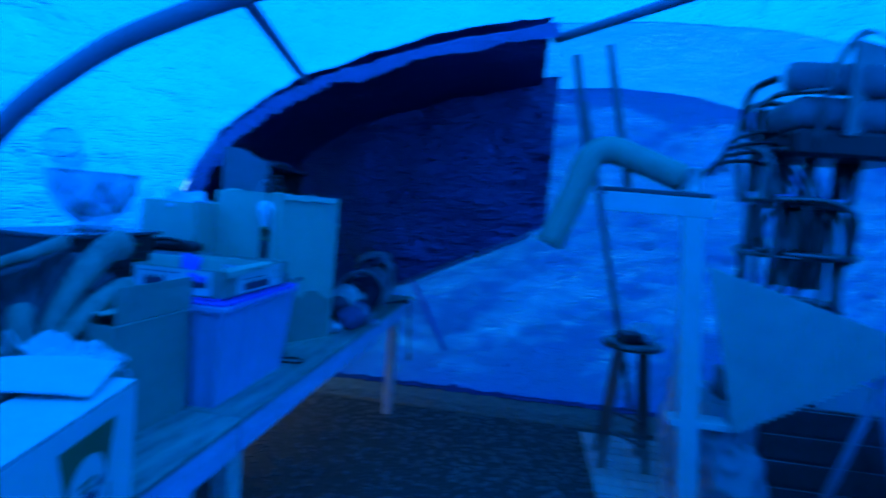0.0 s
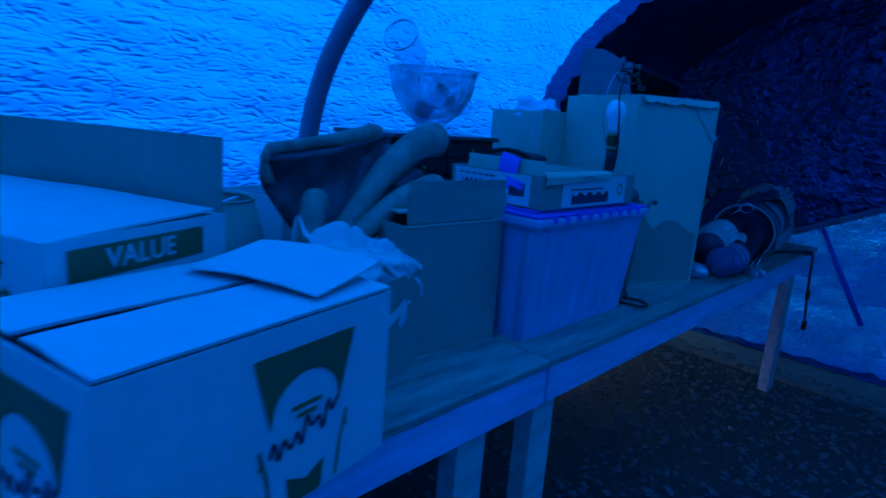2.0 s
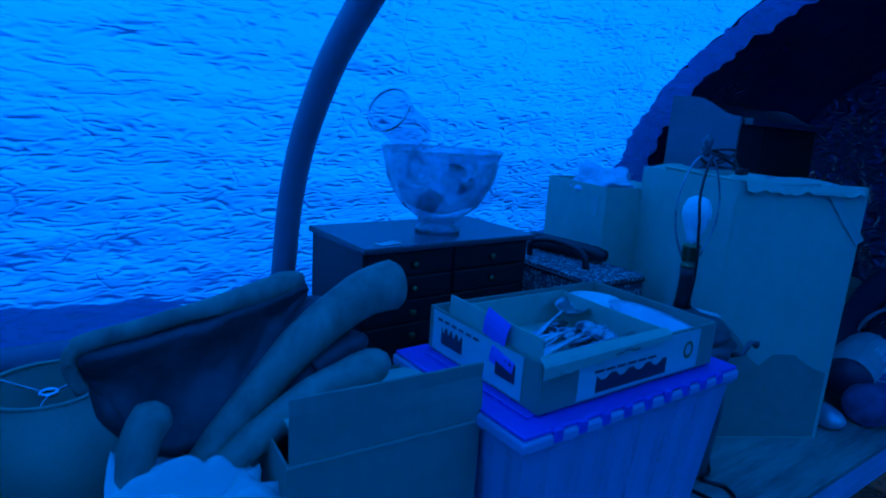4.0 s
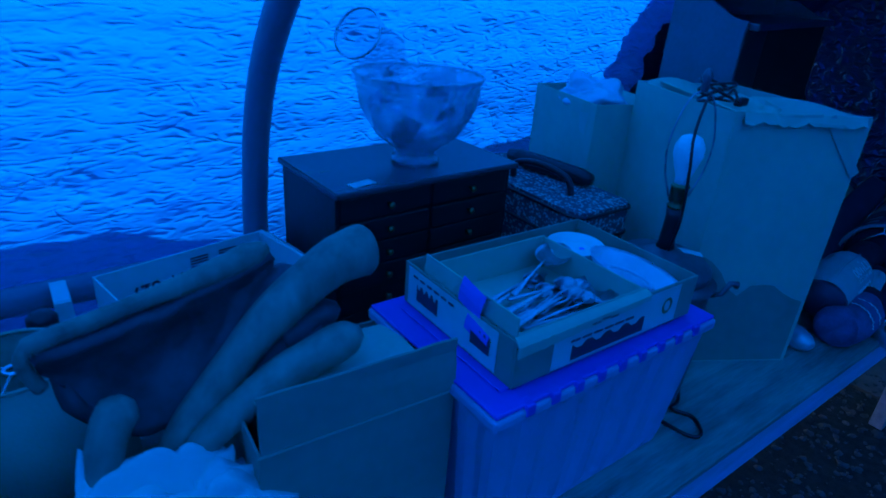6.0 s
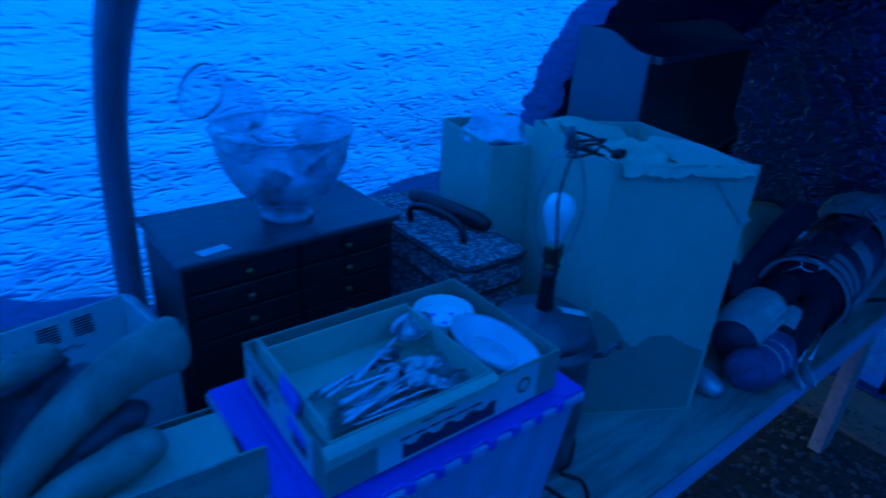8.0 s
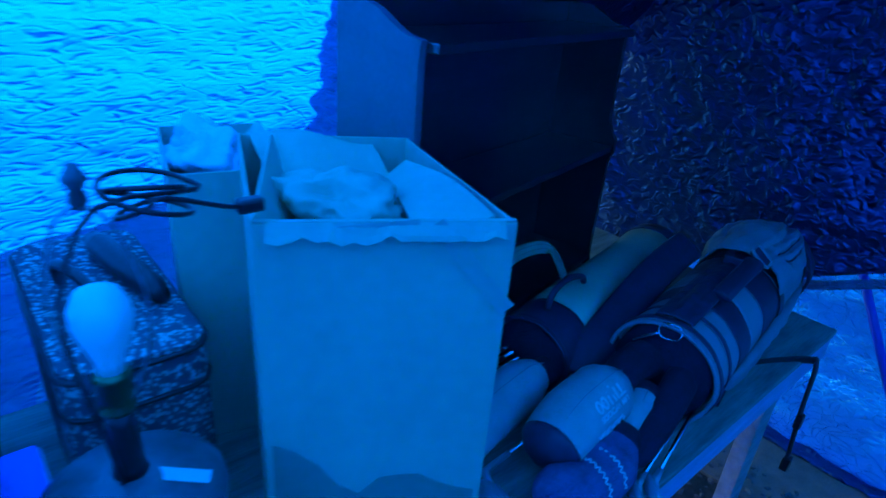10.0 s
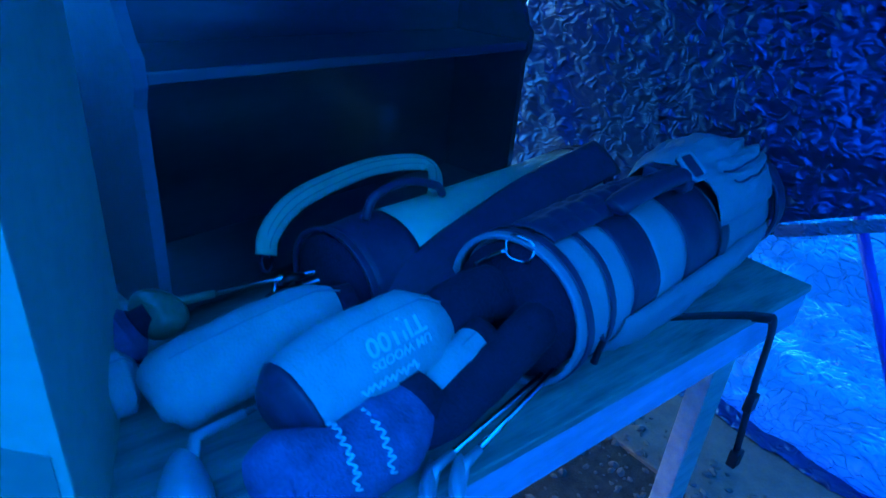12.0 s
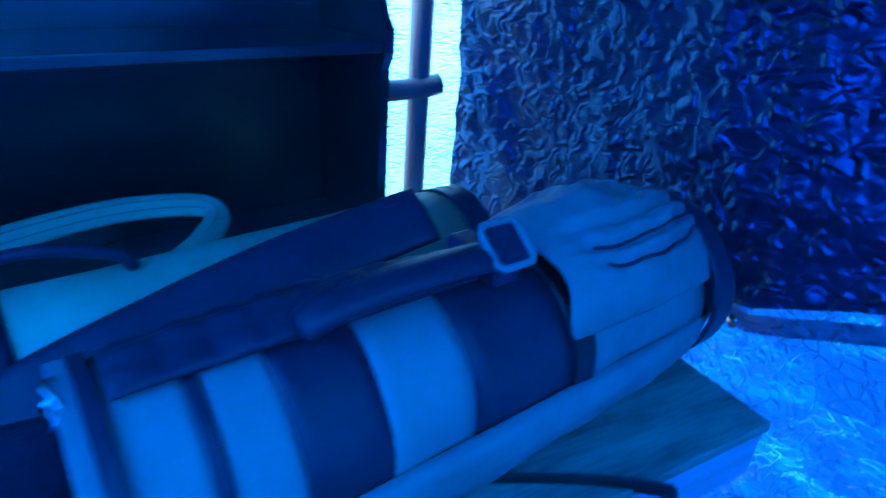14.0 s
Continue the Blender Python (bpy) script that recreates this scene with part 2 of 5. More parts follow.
def floral_mat():
    """Tapestry cloth: small pale blossoms on a dark ground."""
    m = mat("floral_tapestry", (0.1, 0.1, 0.09), 0.85, 0.3, 30, 0.3, 200)
    t, n = m.node_tree, m.node_tree.nodes
    b = n["Principled BSDF"]
    tc = n.new("ShaderNodeTexCoord")
    cell = shade(m, "ShaderNodeTexVoronoi", Scale=105.0)
    swirl = shade(m, "ShaderNodeTexNoise", Scale=70.0, Detail=4.0, Distortion=2.0)
    for q in (cell, swirl):
        t.links.new(tc.outputs["Object"], q.inputs["Vector"])
    mul = n.new("ShaderNodeMath")
    mul.operation = "MULTIPLY_ADD"
    mul.inputs[1].default_value = 0.9
    t.links.new(cell.outputs["Distance"], mul.inputs[0])
    t.links.new(swirl.outputs[0], mul.inputs[2])
    ramp = n.new("ShaderNodeValToRGB")
    e = ramp.color_ramp.elements
    e[0].position, e[0].color = 0.7, (0.5, 0.5, 0.46, 1)
    e[1].position, e[1].color = 0.98, (0.06, 0.08, 0.1, 1)
    t.links.new(mul.outputs[0], ramp.inputs[0])
    t.links.new(ramp.outputs[0], b.inputs["Base Color"])
    return m


M_FLORAL = floral_mat()
M_SIDEWOOD = mat("plain_grey", (0.15, 0.16, 0.185), 0.6, 0.2, 5, 0.08)


# ---- building helpers ----
def thing(name, m, label, category, group="", kind=""):
    ob = new(name)
    ob.empty_display_size = 0.05
    ob.matrix_world = m
    return tagged(ob, label, category, group, kind)


def part(name, bm, material, parent=None, label="", smooth=False):
    me = bpy.data.meshes.new(name)
    bmesh.ops.recalc_face_normals(bm, faces=bm.faces)
    bm.to_mesh(me)
    bm.free()
    me.materials.append(material)
    if smooth:
        me.shade_smooth()
    ob = new(name, me)
    ob.parent = parent
    return tagged(ob, label)


def cube(x0, x1, y0, y1, z0, z1, bevel=0.0, bm=None):
    bm = bm or bmesh.new()
    r = bmesh.ops.create_cube(bm, size=1, matrix=Matrix.Translation(((x0 + x1) / 2, (y0 + y1) / 2, (z0 + z1) / 2)) @ Matrix.Diagonal((x1 - x0, y1 - y0, z1 - z0, 1)))
    if bevel:
        edges = list({e for v in r["verts"] for e in v.link_edges})
        bmesh.ops.bevel(bm, geom=edges, offset=bevel, segments=2, affect="EDGES", profile=0.5)
    return bm


def lathe(profile, n=32, bm=None, m=Matrix()):
    """Turned shape from (radius, height) pairs."""
    bm = bm or bmesh.new()
    rings = []
    for r, z in profile:
        rings.append([bm.verts.new(m @ Vector((r * math.cos(6.28319 * k / n), r * math.sin(6.28319 * k / n), z))) for k in range(n)])
    for a, b in zip(rings, rings[1:]):
        for k in range(n):
            bm.faces.new((a[k], a[(k + 1) % n], b[(k + 1) % n], b[k]))
    for ring in (rings[0], rings[-1]):
        if (ring[0].co - ring[n // 2].co).length > 1e-4:
            bm.faces.new(ring)
    return bm


def tube(points, radius, n=10, bm=None, closed=False, flat=1.0, up=(0, 0, 1)):
    """Swept tube through points; radius is a number or one number for each point; flat squeezes it along up."""
    bm = bm or bmesh.new()
    pts = [Vector(p) for p in points]
    rad = radius if isinstance(radius, (list, tuple)) else [radius] * len(pts)
    rings = []
    for k, p in enumerate(pts):
        a = pts[k - 1] if (k or closed) else p
        b = pts[(k + 1) % len(pts)] if (k + 1 < len(pts) or closed) else p
        d = (b - a).normalized()
        s = d.cross(Vector(up))
        s = s.normalized() if s.length > 1e-3 else d.cross(Vector((0, 1, 0.01))).normalized()
        w = s.cross(d)
        rings.append([bm.verts.new(p + rad[k] * (s * math.cos(6.28319 * q / n) + w * math.sin(6.28319 * q / n) * flat)) for q in range(n)])
    for a, b in zip(rings, rings[1:] + ([rings[0]] if closed else [])):
        for q in range(n):
            bm.faces.new((a[q], a[(q + 1) % n], b[(q + 1) % n], b[q]))
    if not closed:
        bm.faces.new(rings[0])
        bm.faces.new(rings[-1])
    return bm


def spline(points, steps=8):
    """Points on a smooth curve through the given ones."""
    p = [Vector(q) for q in points]
    p = [2 * p[0] - p[1]] + p + [2 * p[-1] - p[-2]]
    out = []
    for a, b, c, d in zip(p, p[1:], p[2:], p[3:]):
        for k in range(steps):
            t = k / steps
            out.append(0.5 * (2 * b + (c - a) * t + (2 * a - 5 * b + 4 * c - d) * t * t + (3 * b - a - 3 * c + d) * t ** 3))
    return out + [p[-2]]


def sheet(f, nu, nv, thick=0.0):
    """Surface from f(u, v), both from 0 to 1, with thickness where it is given."""
    bm = bmesh.new()
    g = [[bm.verts.new(f(i / nu, j / nv)) for j in range(nv + 1)] for i in range(nu + 1)]
    for i in range(nu):
        for j in range(nv):
            bm.faces.new((g[i][j], g[i + 1][j], g[i + 1][j + 1], g[i][j + 1]))
    if thick:
        bmesh.ops.recalc_face_normals(bm, faces=bm.faces)
        bmesh.ops.solidify(bm, geom=bm.faces[:], thickness=thick)
    return bm


def frame_at(p, u):
    """Pose at p whose x axis points along u on the level."""
    return pose(*p, 0, 0, math.degrees(math.atan2(u[1], u[0])))


# ---- tent ----
HALF = [(1.0, 0.0), (1.0, 0.6), (0.99, 0.97), (0.97, 1.1), (0.935, 1.24), (0.86, 1.39), (0.73, 1.54), (0.6, 1.64), (0.44, 1.74),
        (0.28, 1.81), (0.09, 1.88), (-0.3, 2.0), (-0.8, 2.1), (-1.3, 2.13)]
ARCH = HALF + [(-2.6 - y, z) for y, z in HALF[-2::-1]]


def arch(s, grow=0.0, x=0.0):
    """Point of the tent's section at s from 0 (back foot) to 1 (front foot)."""
    k = min(int(s * (len(ARCH) - 1)), len(ARCH) - 2)
    f = s * (len(ARCH) - 1) - k
    y, z = (a + (b - a) * f for a, b in zip(ARCH[k], ARCH[k + 1]))
    lift = 0.12 * max(0.0, min(1.0, x / 1.3)) + grow
    return Vector((x, -1.3 + (y + 1.3) * (1 + lift / 2.3), z * (1 + lift / 2.0)))


def cover(name, x0, x1, s0, s1, nu, nv, material, label):
    def f(u, v):
        x, s = x0 + (x1 - x0) * u, s0 + (s1 - s0) * v
        p = arch(s, 0.05, x)
        sag = 0.02 * noise.noise(Vector((p.x * 1.7, p.y * 2.2, p.z * 3))) + 0.009 * abs(noise.noise(Vector((p.x * 5, p.y * 7, p.z * 8)))) + 0.006 * noise.noise(Vector((p.x * 14, p.y * 18, p.z * 22)))
        out = Vector((0, p.y + 1.3, (p.z - 0.9) * 1.2)).normalized()
        return p + out * (0.02 + sag)
    return tagged(part(name, sheet(f, nu, nv), material, None, "", True), label, "tarp", "", "structure")


BACK_END = 1.46


def skirt(u, v):
    x = -3.2 + 4.5 * u
    top = 1.03 + min(0.08, max(0.0, 0.1 - x) * 0.15)
    z = (top + 0.06 * noise.noise(Vector((x * 1.5, 0, 4))) + 0.03 * noise.noise(Vector((x * 5, 0, 1)))) * v
    side = next((a[0] + (b[0] - a[0]) * (z - a[1]) / (b[1] - a[1]) for a, b in zip(HALF, HALF[1:]) if a[1] <= z < b[1]), 1.0)
    return Vector((x, side + 0.135 + 0.02 * noise.noise(Vector((x * 2, z * 3, 9))), z))


tagged(part("wall_skirt", sheet(skirt, 160, 40), M_SKIRT, None, "", True), "second blue tarpaulin layer along the foot of the wall", "tarp", "", "structure")
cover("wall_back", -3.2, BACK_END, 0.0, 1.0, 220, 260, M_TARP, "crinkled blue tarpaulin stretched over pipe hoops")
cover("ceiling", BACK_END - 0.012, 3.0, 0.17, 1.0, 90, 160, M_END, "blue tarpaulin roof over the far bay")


def end_wall(name, x, label, material):
    def f(u, v):
        p = arch(0.02 + 0.96 * u, 0.085, x)
        z = p.z * v
        w = 0.03 * noise.noise(Vector((p.y * 2, z * 2.5, 3))) + 0.01 * noise.noise(Vector((p.y * 10, z * 10, 3))) + 0.008 * abs(noise.noise(Vector((p.y * 22, z * 22, 5))))
        return Vector((x + w - 0.12 * (1 - v) ** 4, p.y, z))
    return tagged(part(name, sheet(f, 260, 110), material, None, "", True), label, "tarp", "", "structure")


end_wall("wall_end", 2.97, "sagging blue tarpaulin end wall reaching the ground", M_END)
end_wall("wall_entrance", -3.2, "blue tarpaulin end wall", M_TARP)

for x in (-1.55, 0.0):
    rib = part("tent_hoop", tube(spline([arch(k / 26, 0.0, x) for k in range(27)], 4), 0.03, 14), M_PIPE, None, "", True)
    tagged(rib, "grey plastic pipe bent into a tent hoop", "pipe", "tent hoops", "structure")
for ends in (((0, 0.09, 1.9), (1.42, 0.435, 1.93)), ((1.16, -0.774, 2.14), (0.05, -1.55, 2.12))):
    p = part("tent_purlin", tube(ends, 0.019, 12), M_PIPE, None, "", True)
    tagged(p, "straight grey pipe joining the tent hoops", "pipe", "tent purlins", "structure")
tagged(part("tent_rail", tube([(-3.0, 0.94, 0.93), (0.0, 0.95, 0.93)], 0.03, 12), M_PIPE, None, "", True), "grey pipe running along the foot of the tarp", "pipe", "", "structure")

# Added backdrop: glows behind the gap and keeps direct sun out.
tagged(part("gap_backdrop", sheet(lambda u, v: Vector((1.95 + 1.7 * u, 1.8 - 0.62 * v ** 1.5 + 0.05 * noise.noise(Vector((u * 9, v * 7, 0))), 2.05 * v)), 60, 40), M_OUT, None, "", True), "pale sheet added behind the gap to glow and block the sun", "backdrop", "", "structure")
# Added over the earth so the black tarp reflects pale blue, not brown.
tagged(part("ground_reflector", sheet(lambda u, v: Vector((1.5 + 2.4 * u, 1.16 + 0.52 * v, 0.02 + 0.01 * noise.noise(Vector((u * 9, v * 4, 2))))), 30, 10), M_OUT, None, "", True), "pale sheet added outside to keep brown reflections off the black tarp", "ground", "", "structure")
tagged(part("gap_pole", tube([(2.42, 1.12, 0.0), (2.42, 1.12, 1.7)], 0.03, 12), M_PIPE, None, "", True), "grey pipe standing in the gap beside the bookcase", "pipe", "", "structure")
tagged(part("pole_bracket", tube([(2.3, 1.12, 0.98), (2.42, 1.1, 0.99), (2.47, 1.1, 1.0)], 0.028, 12), M_PIPE, None, "", True), "grey pipe coupling on the pole in the gap", "pipe", "", "structure")
for y0, z0, y1, z1 in ((-1.05, 2.2, -1.6, 0.0), (-2.2, 1.9, -2.3, 0.0)):
    tagged(part("end_pole", tube([(2.86, y0, z0), (2.86, y1, z1)], 0.022, 10), M_PIPE, None, "", True), "grey pipe standing against the end wall", "pipe", "end wall poles", "structure")
# Blue tube inside the wall draws the silhouette of a pole outside it.
tagged(part("end_pole", tube([(2.88, 0.1, 0.83), (2.88, -0.2, 0.3)], 0.015, 10), M_LID, None, "", True), "slim blue tube for the shadow of a pole outside the end wall", "pipe", "", "structure")
g = tagged(part("ground", sheet(lambda u, v: Vector((-60 + 120 * u, -60 + 120 * v, 0)), 2, 2), M_GROUND), "dark trodden earth with gravel", "ground", "", "structure")
tagged(part("pavement", cube(2.42, 2.9, -3.4, 0.95, -0.05, 0.015, 0.006), M_CONC), "narrow worn concrete strip along the end wall", "pavement", "", "structure")


def words(text, size, material, parent, m, label=""):
    """Lettering in the built-in font, as a thin mesh on a surface."""
    cu = bpy.data.curves.new("lettering", "FONT")
    cu.offset = size * 0.018
    cu.body, cu.size, cu.extrude, cu.align_x, cu.align_y = text, size, 0.0003, "CENTER", "CENTER"
    tmp = bpy.data.objects.new("lettering", cu)
    scene.collection.objects.link(tmp)
    bpy.context.view_layer.update()
    me = bpy.data.meshes.new_from_object(tmp.evaluated_get(bpy.context.evaluated_depsgraph_get()))
    bpy.data.objects.remove(tmp)
    me.materials.clear()
    me.materials.append(material)
    ob = new("lettering", me)
    ob.parent = parent
    ob.matrix_local = m
    return tagged(ob, label)


def patch(name, outline, material, parent, m, label="", thick=0.0008):
    """Flat label of the given outline on a surface."""
    bm = bmesh.new()
    f = bm.faces.new([bm.verts.new((x, y, 0)) for x, y in outline])
    r = bmesh.ops.extrude_face_region(bm, geom=[f])
    bmesh.ops.translate(bm, verts=[v for v in r["geom"] if isinstance(v, bmesh.types.BMVert)], vec=(0, 0, thick))
    ob = part(name, bm, material, parent, label)
    ob.matrix_local = m
    return ob


def wrapped(ob, start, along, r, turn, flip=True):
    """Bends flat lettering onto a round body: its middle at start on the axis, turn degrees from the top towards the viewer."""
    for v in ob.data.vertices:
        a, b, d = v.co.x, v.co.y, v.co.z
        if flip:
            a, b = -a, -b
        th = radians(turn) - b / r
        c = Vector(start) + Vector(along) * a
        v.co = (c + (r + d + 0.0015) * Vector((0, -math.sin(th), math.cos(th))))
    return ob


def rect(w, h):
    return [(-w / 2, -h / 2), (w / 2, -h / 2), (w / 2, h / 2), (-w / 2, h / 2)]


def crumple(name, m, sx, sy, sz, material, parent=None, label="", category="", seed=0):
    """Loosely crumpled paper or plastic."""
    bm = bmesh.new()
    bmesh.ops.create_icosphere(bm, subdivisions=5, radius=1)
    for v in bm.verts:
        p = v.co.copy() + Vector((seed, 0, 0))
        k = 1 + 0.4 * noise.noise(p * 1.5) - 0.35 * abs(noise.noise(p * 2.6)) + 0.05 * abs(noise.noise(p * 6)) + 0.02 * noise.noise(p * 13)
        v.co = Vector((v.co.x * sx * k, v.co.y * sy * k, v.co.z * sz * k))
    ob = part(name, bm, material, parent, label, True)
    ob.matrix_local = m
    if category:
        tagged(ob, label, category)
    return ob


# ---- black tarp over the far bay ----
black = thing("black_tarp", pose(2.6, 0.2, 0.0), "crumpled shiny black tarpaulin hung inside the far bay", "tarp")
inv_black = black.matrix_world.inverted()


def rough_out(p, a=0.05, b=0.03, c=0.01):
    return a * noise.noise(p * 2) + b * abs(noise.noise(p * 7)) + c * noise.noise(p * 20)


def curtain(u, v):
    y = 1.1 - 1.95 * u
    low = 0.6 + 0.2 * max(0.0, min(1.0, (1.1 - y) / 0.95)) if y > 0.17 else 0.80 + (0.17 - y) * 0.49
    top = 1.4 + 1.05 * (1 - (max(0.0, y + 0.82) / 1.95) ** 2.2)
    z = low + (top - low) * v
    p = Vector((0, y, z))
    return inv_black @ Vector((2.6 - 0.07 * (1 - u) ** 8 + (0.04 * noise.noise(p * 2) + 0.016 * abs(noise.noise(p * 5)) + 0.009 * abs(noise.noise(p * 13)) + 0.004 * noise.noise(p * 32 + Vector((3, 1, 0)))) + 0.06 * u * (1 - v), y, z))


def drape(x0, x1, s0, s1, hang=0.0):
    def f(u, v):
        start = x0 - 0.42 * max(0.0, (s0 + (s1 - s0) * v - 0.05) / 0.41 - 0.3)
        x = start + (x1 - start) * u
        p = arch(s0 + (s1 - s0) * v, 0.035, x)
        sag = Vector((0, -0.3, -1)) * (0.03 * abs(noise.noise(p * 2.5)) + 0.01 * noise.noise(p * 14))
        return inv_black @ (p + sag)
    return f


def lip(u, v):
    p = arch(0.05 + 0.41 * v, 0.02 - 0.03 * u, 1.45 - 0.2 * u - 0.42 * max(0.0, v - 0.3))
    inward = Vector((0, -(p.y + 1.3), -(p.z - 0.7))).normalized()
    fold = 0.085 * math.sin(min(1.0, u * 1.15) * 3.1) * (0.7 + 0.6 * noise.noise(Vector((v * 14, 0, 0)))) + 0.02 * noise.noise(Vector((v * 60, u * 3, 1)))
    return inv_black @ (p + inward * (0.03 + max(0, fold)) + Vector((0.03 * noise.noise(Vector((v * 40, u * 2, 5))), 0, 0)))


part("curtain", sheet(curtain, 230, 200), M_BLACK, black, "", True)
part("back_drape", sheet(drape(1.42, 2.3, 0.03, 0.27), 60, 60), M_BLACK, black, "", True)
part("roof_drape", sheet(drape(1.42, 2.75, 0.19, 0.46), 80, 80), M_BLACK, black, "", True)
part("rolled_edge", sheet(lip, 24, 260), M_LIP, black, "pale folded edge of the tarp", True)
part("hem", sheet(lambda u, v: inv_black @ Vector((2.565 + 0.01 * noise.noise(Vector((u * 9, v, 0))), 0.25 - 1.0 * u, (0.80 if u < 0.1 else 0.80 + (u - 0.1) * 0.49) + 0.012 - 0.035 * v)), 60, 4, 0.002), M_LIP, black, "pale taped hem", True)
for y, z in ((0.17, 0.79), (-0.35, 1.045)):
    e = part("eyelet", lathe([(0.007, 0), (0.012, 0.002), (0.007, 0.004)], 14), M_STEEL, black, "", True)
    e.matrix_local = inv_black @ pose(2.555, y, z, 0, -90, 0)


# ---- tables ----
def plank_table(x0, x1, y1, label, group):
    t = thing("work_table", pose(x0, 0, 0), label, "table", group)
    w = x1 - x0
    part("tabletop", cube(0.002, w - 0.002, 0, y1, 0.732, 0.75, 0.003), M_PLY, t, "worn plywood sheet")
    part("apron", cube(0.005, w - 0.005, 0.005, 0.043, 0.645, 0.731, 0.003), M_APRON, t, "front board with blue light in its colour")
    part("apron", cube(0.005, w - 0.005, y1 - 0.043, y1 - 0.005, 0.655, 0.731, 0.003), M_LUMBER, t)
    for x in (0.02, w - 0.24):
        part("cross_rail", cube(x + 0.09, x + 0.128, 0.044, y1 - 0.044, 0.655, 0.731, 0.003), M_LUMBER, t)
        for y in (0.045, y1 - 0.13):
            part("leg", cube(x, x + 0.089, y, y + 0.05, 0, 0.73, 0.004), M_LUMBER, t)
    return t


plank_table(-2.44, 0.0, 0.92, "long plywood table with a pale lumber apron", "tables along the tarp")
plank_table(0.0, 2.44, 0.92, "long plywood table with a pale lumber apron", "tables along the tarp")


# ---- cartons ----
def carton(name, p, u, a, b, h, material, label, flaps=(), group="", inside=None, skew=0.0, taper=0.0):
    """Cardboard box with a corner at p, one side a long along u and the other b long to its left. flaps: (side, angle, length)."""
    t = thing(name, frame_at(p, u), label, "box", group)
    k = 0.004
    sides = {"front": (0, a, 0, k), "back": (0, a, b - k, b), "left": (0, k, k, b - k), "right": (a - k, a, k, b - k)}
    for s, (x0, x1, y0, y1) in sides.items():
        bm = cube(x0, x1, y0, y1, 0, h, 0.001)
        for v in bm.verts:
            v.co.x = v.co.x * (1 - taper * v.co.y / b) + skew * v.co.y
        part("panel", bm, material, t)
    bm = cube(k, a - k, k, b - k, 0.001, k)
    for v in bm.verts:
        v.co.x = v.co.x * (1 - taper * v.co.y / b) + skew * v.co.y
    part("base", bm, material, t)
    for s, ang, ln in flaps:
        w = a if s in ("front", "back") else b
        bm = sheet(lambda q, r: Vector((0.003 + (w - 0.006) * q, ln * r, 0.006 * noise.noise(Vector((q * 4, r * 2, ang))) * r)), 8, 4, 0.004)
        f = part("flap", bm, inside or material, t)
        base = {"front": pose(0, 0, h), "back": pose(a, b, h, 0, 0, 180), "left": pose(0, b, h, 0, 0, -90), "right": pose(a, 0, h, 0, 0, 90)}[s]
        f.matrix_local = base @ pose(0, 0, 0.003, ang)
    return t


meat_box = carton("grocery_box", (-0.887, 0.197, 0.75), (0.9206, 0.3904), 0.326, 0.62, 0.304, M_WHITE, "white grocery carton printed with green food words",
                  [("front", 1, 0.15), ("back", 1, 0.15), ("left", 2.5, 0.3)], inside=M_WHITE)
f = part("flap", sheet(lambda q, r: Vector((0.0, 0.003 + 0.585 * q, 0.13 * r)), 6, 3, 0.004), M_CARD_D, meat_box, "upright brown inner flap")
f.matrix_local = pose(0.323, 0, 0.306)
LEFT = Matrix(((0, 0, -1, -0.0008), (-1, 0, 0, 0), (0, 1, 0, 0), (0, 0, 0, 1)))
for text, y, z, s, r in (("appetizing", 0.175, 0.282, 0.03, -4), ("VALUE", 0.19, 0.25, 0.034, 0), ("GLATT", 0.065, 0.27, 0.03, 0), ("meat", 0.06, 0.235, 0.05, 0),
                         ("produce", 0.375, 0.25, 0.045, 0), ("service", 0.118, 0.225, 0.032, 85), ("fresh", 0.06, 0.155, 0.06, 0), ("delicious", 0.215, 0.125, 0.042, 0),
                         ("meat", 0.22, 0.06, 0.066, 0), ("baked", 0.07, 0.085, 0.055, 0), ("DELI", 0.06, 0.035, 0.03, 0), ("quality", 0.38, 0.1, 0.055, 0),
                         ("dairy", 0.345, 0.195, 0.035, 0), ("PRODUCE", 0.5, 0.21, 0.034, 0), ("dairy", 0.49, 0.28, 0.04, 0), ("bakery", 0.5, 0.13, 0.045, 0)):
    words(text, s, M_PRINT, meat_box, LEFT @ pose(-y - 0.055, z - 0.008, 0, 0, 0, r))
for y, z, a, b in ((0.285, 0.283, 0.032, 0.014), (0.03, 0.195, 0.03, 0.018), (0.15, 0.215, 0.016, 0.035), (0.27, 0.21, 0.03, 0.012)):
    patch("print", [(a * math.cos(k / 2.55), b * math.sin(k / 2.55) * (1 + 0.2 * math.sin(k * 2.1))) for k in range(16)], M_PRINT, meat_box, LEFT @ pose(-y - 0.055, z - 0.008, 0))
part("print", tube([(0.075 * math.cos(k / 3.82) * (1 + 0.07 * math.sin(k * 1.3)), 0.043 * math.sin(k / 3.82) * (1 + 0.12 * math.cos(k * 0.9)), 0) for k in range(24)], 0.003, 6, closed=True, flat=0.1), M_PRINT, meat_box).matrix_local = LEFT @ pose(-0.315, 0.167, 0.0005)
for z, w in ((0.185, 0.08), (0.162, 0.06)):
    patch("print", rect(w, 0.013), M_PRINT, meat_box, LEFT @ pose(-0.315, z - 0.008, 0))
FRONT = pose(0, -0.0006, 0, 90)
patch("print_band", rect(0.24, 0.045), M_PRINT, meat_box, FRONT @ pose(0.15, 0.27, 0))
words("VALUE", 0.042, M_WHITE, meat_box, FRONT @ pose(0.15, 0.27, 0.001))

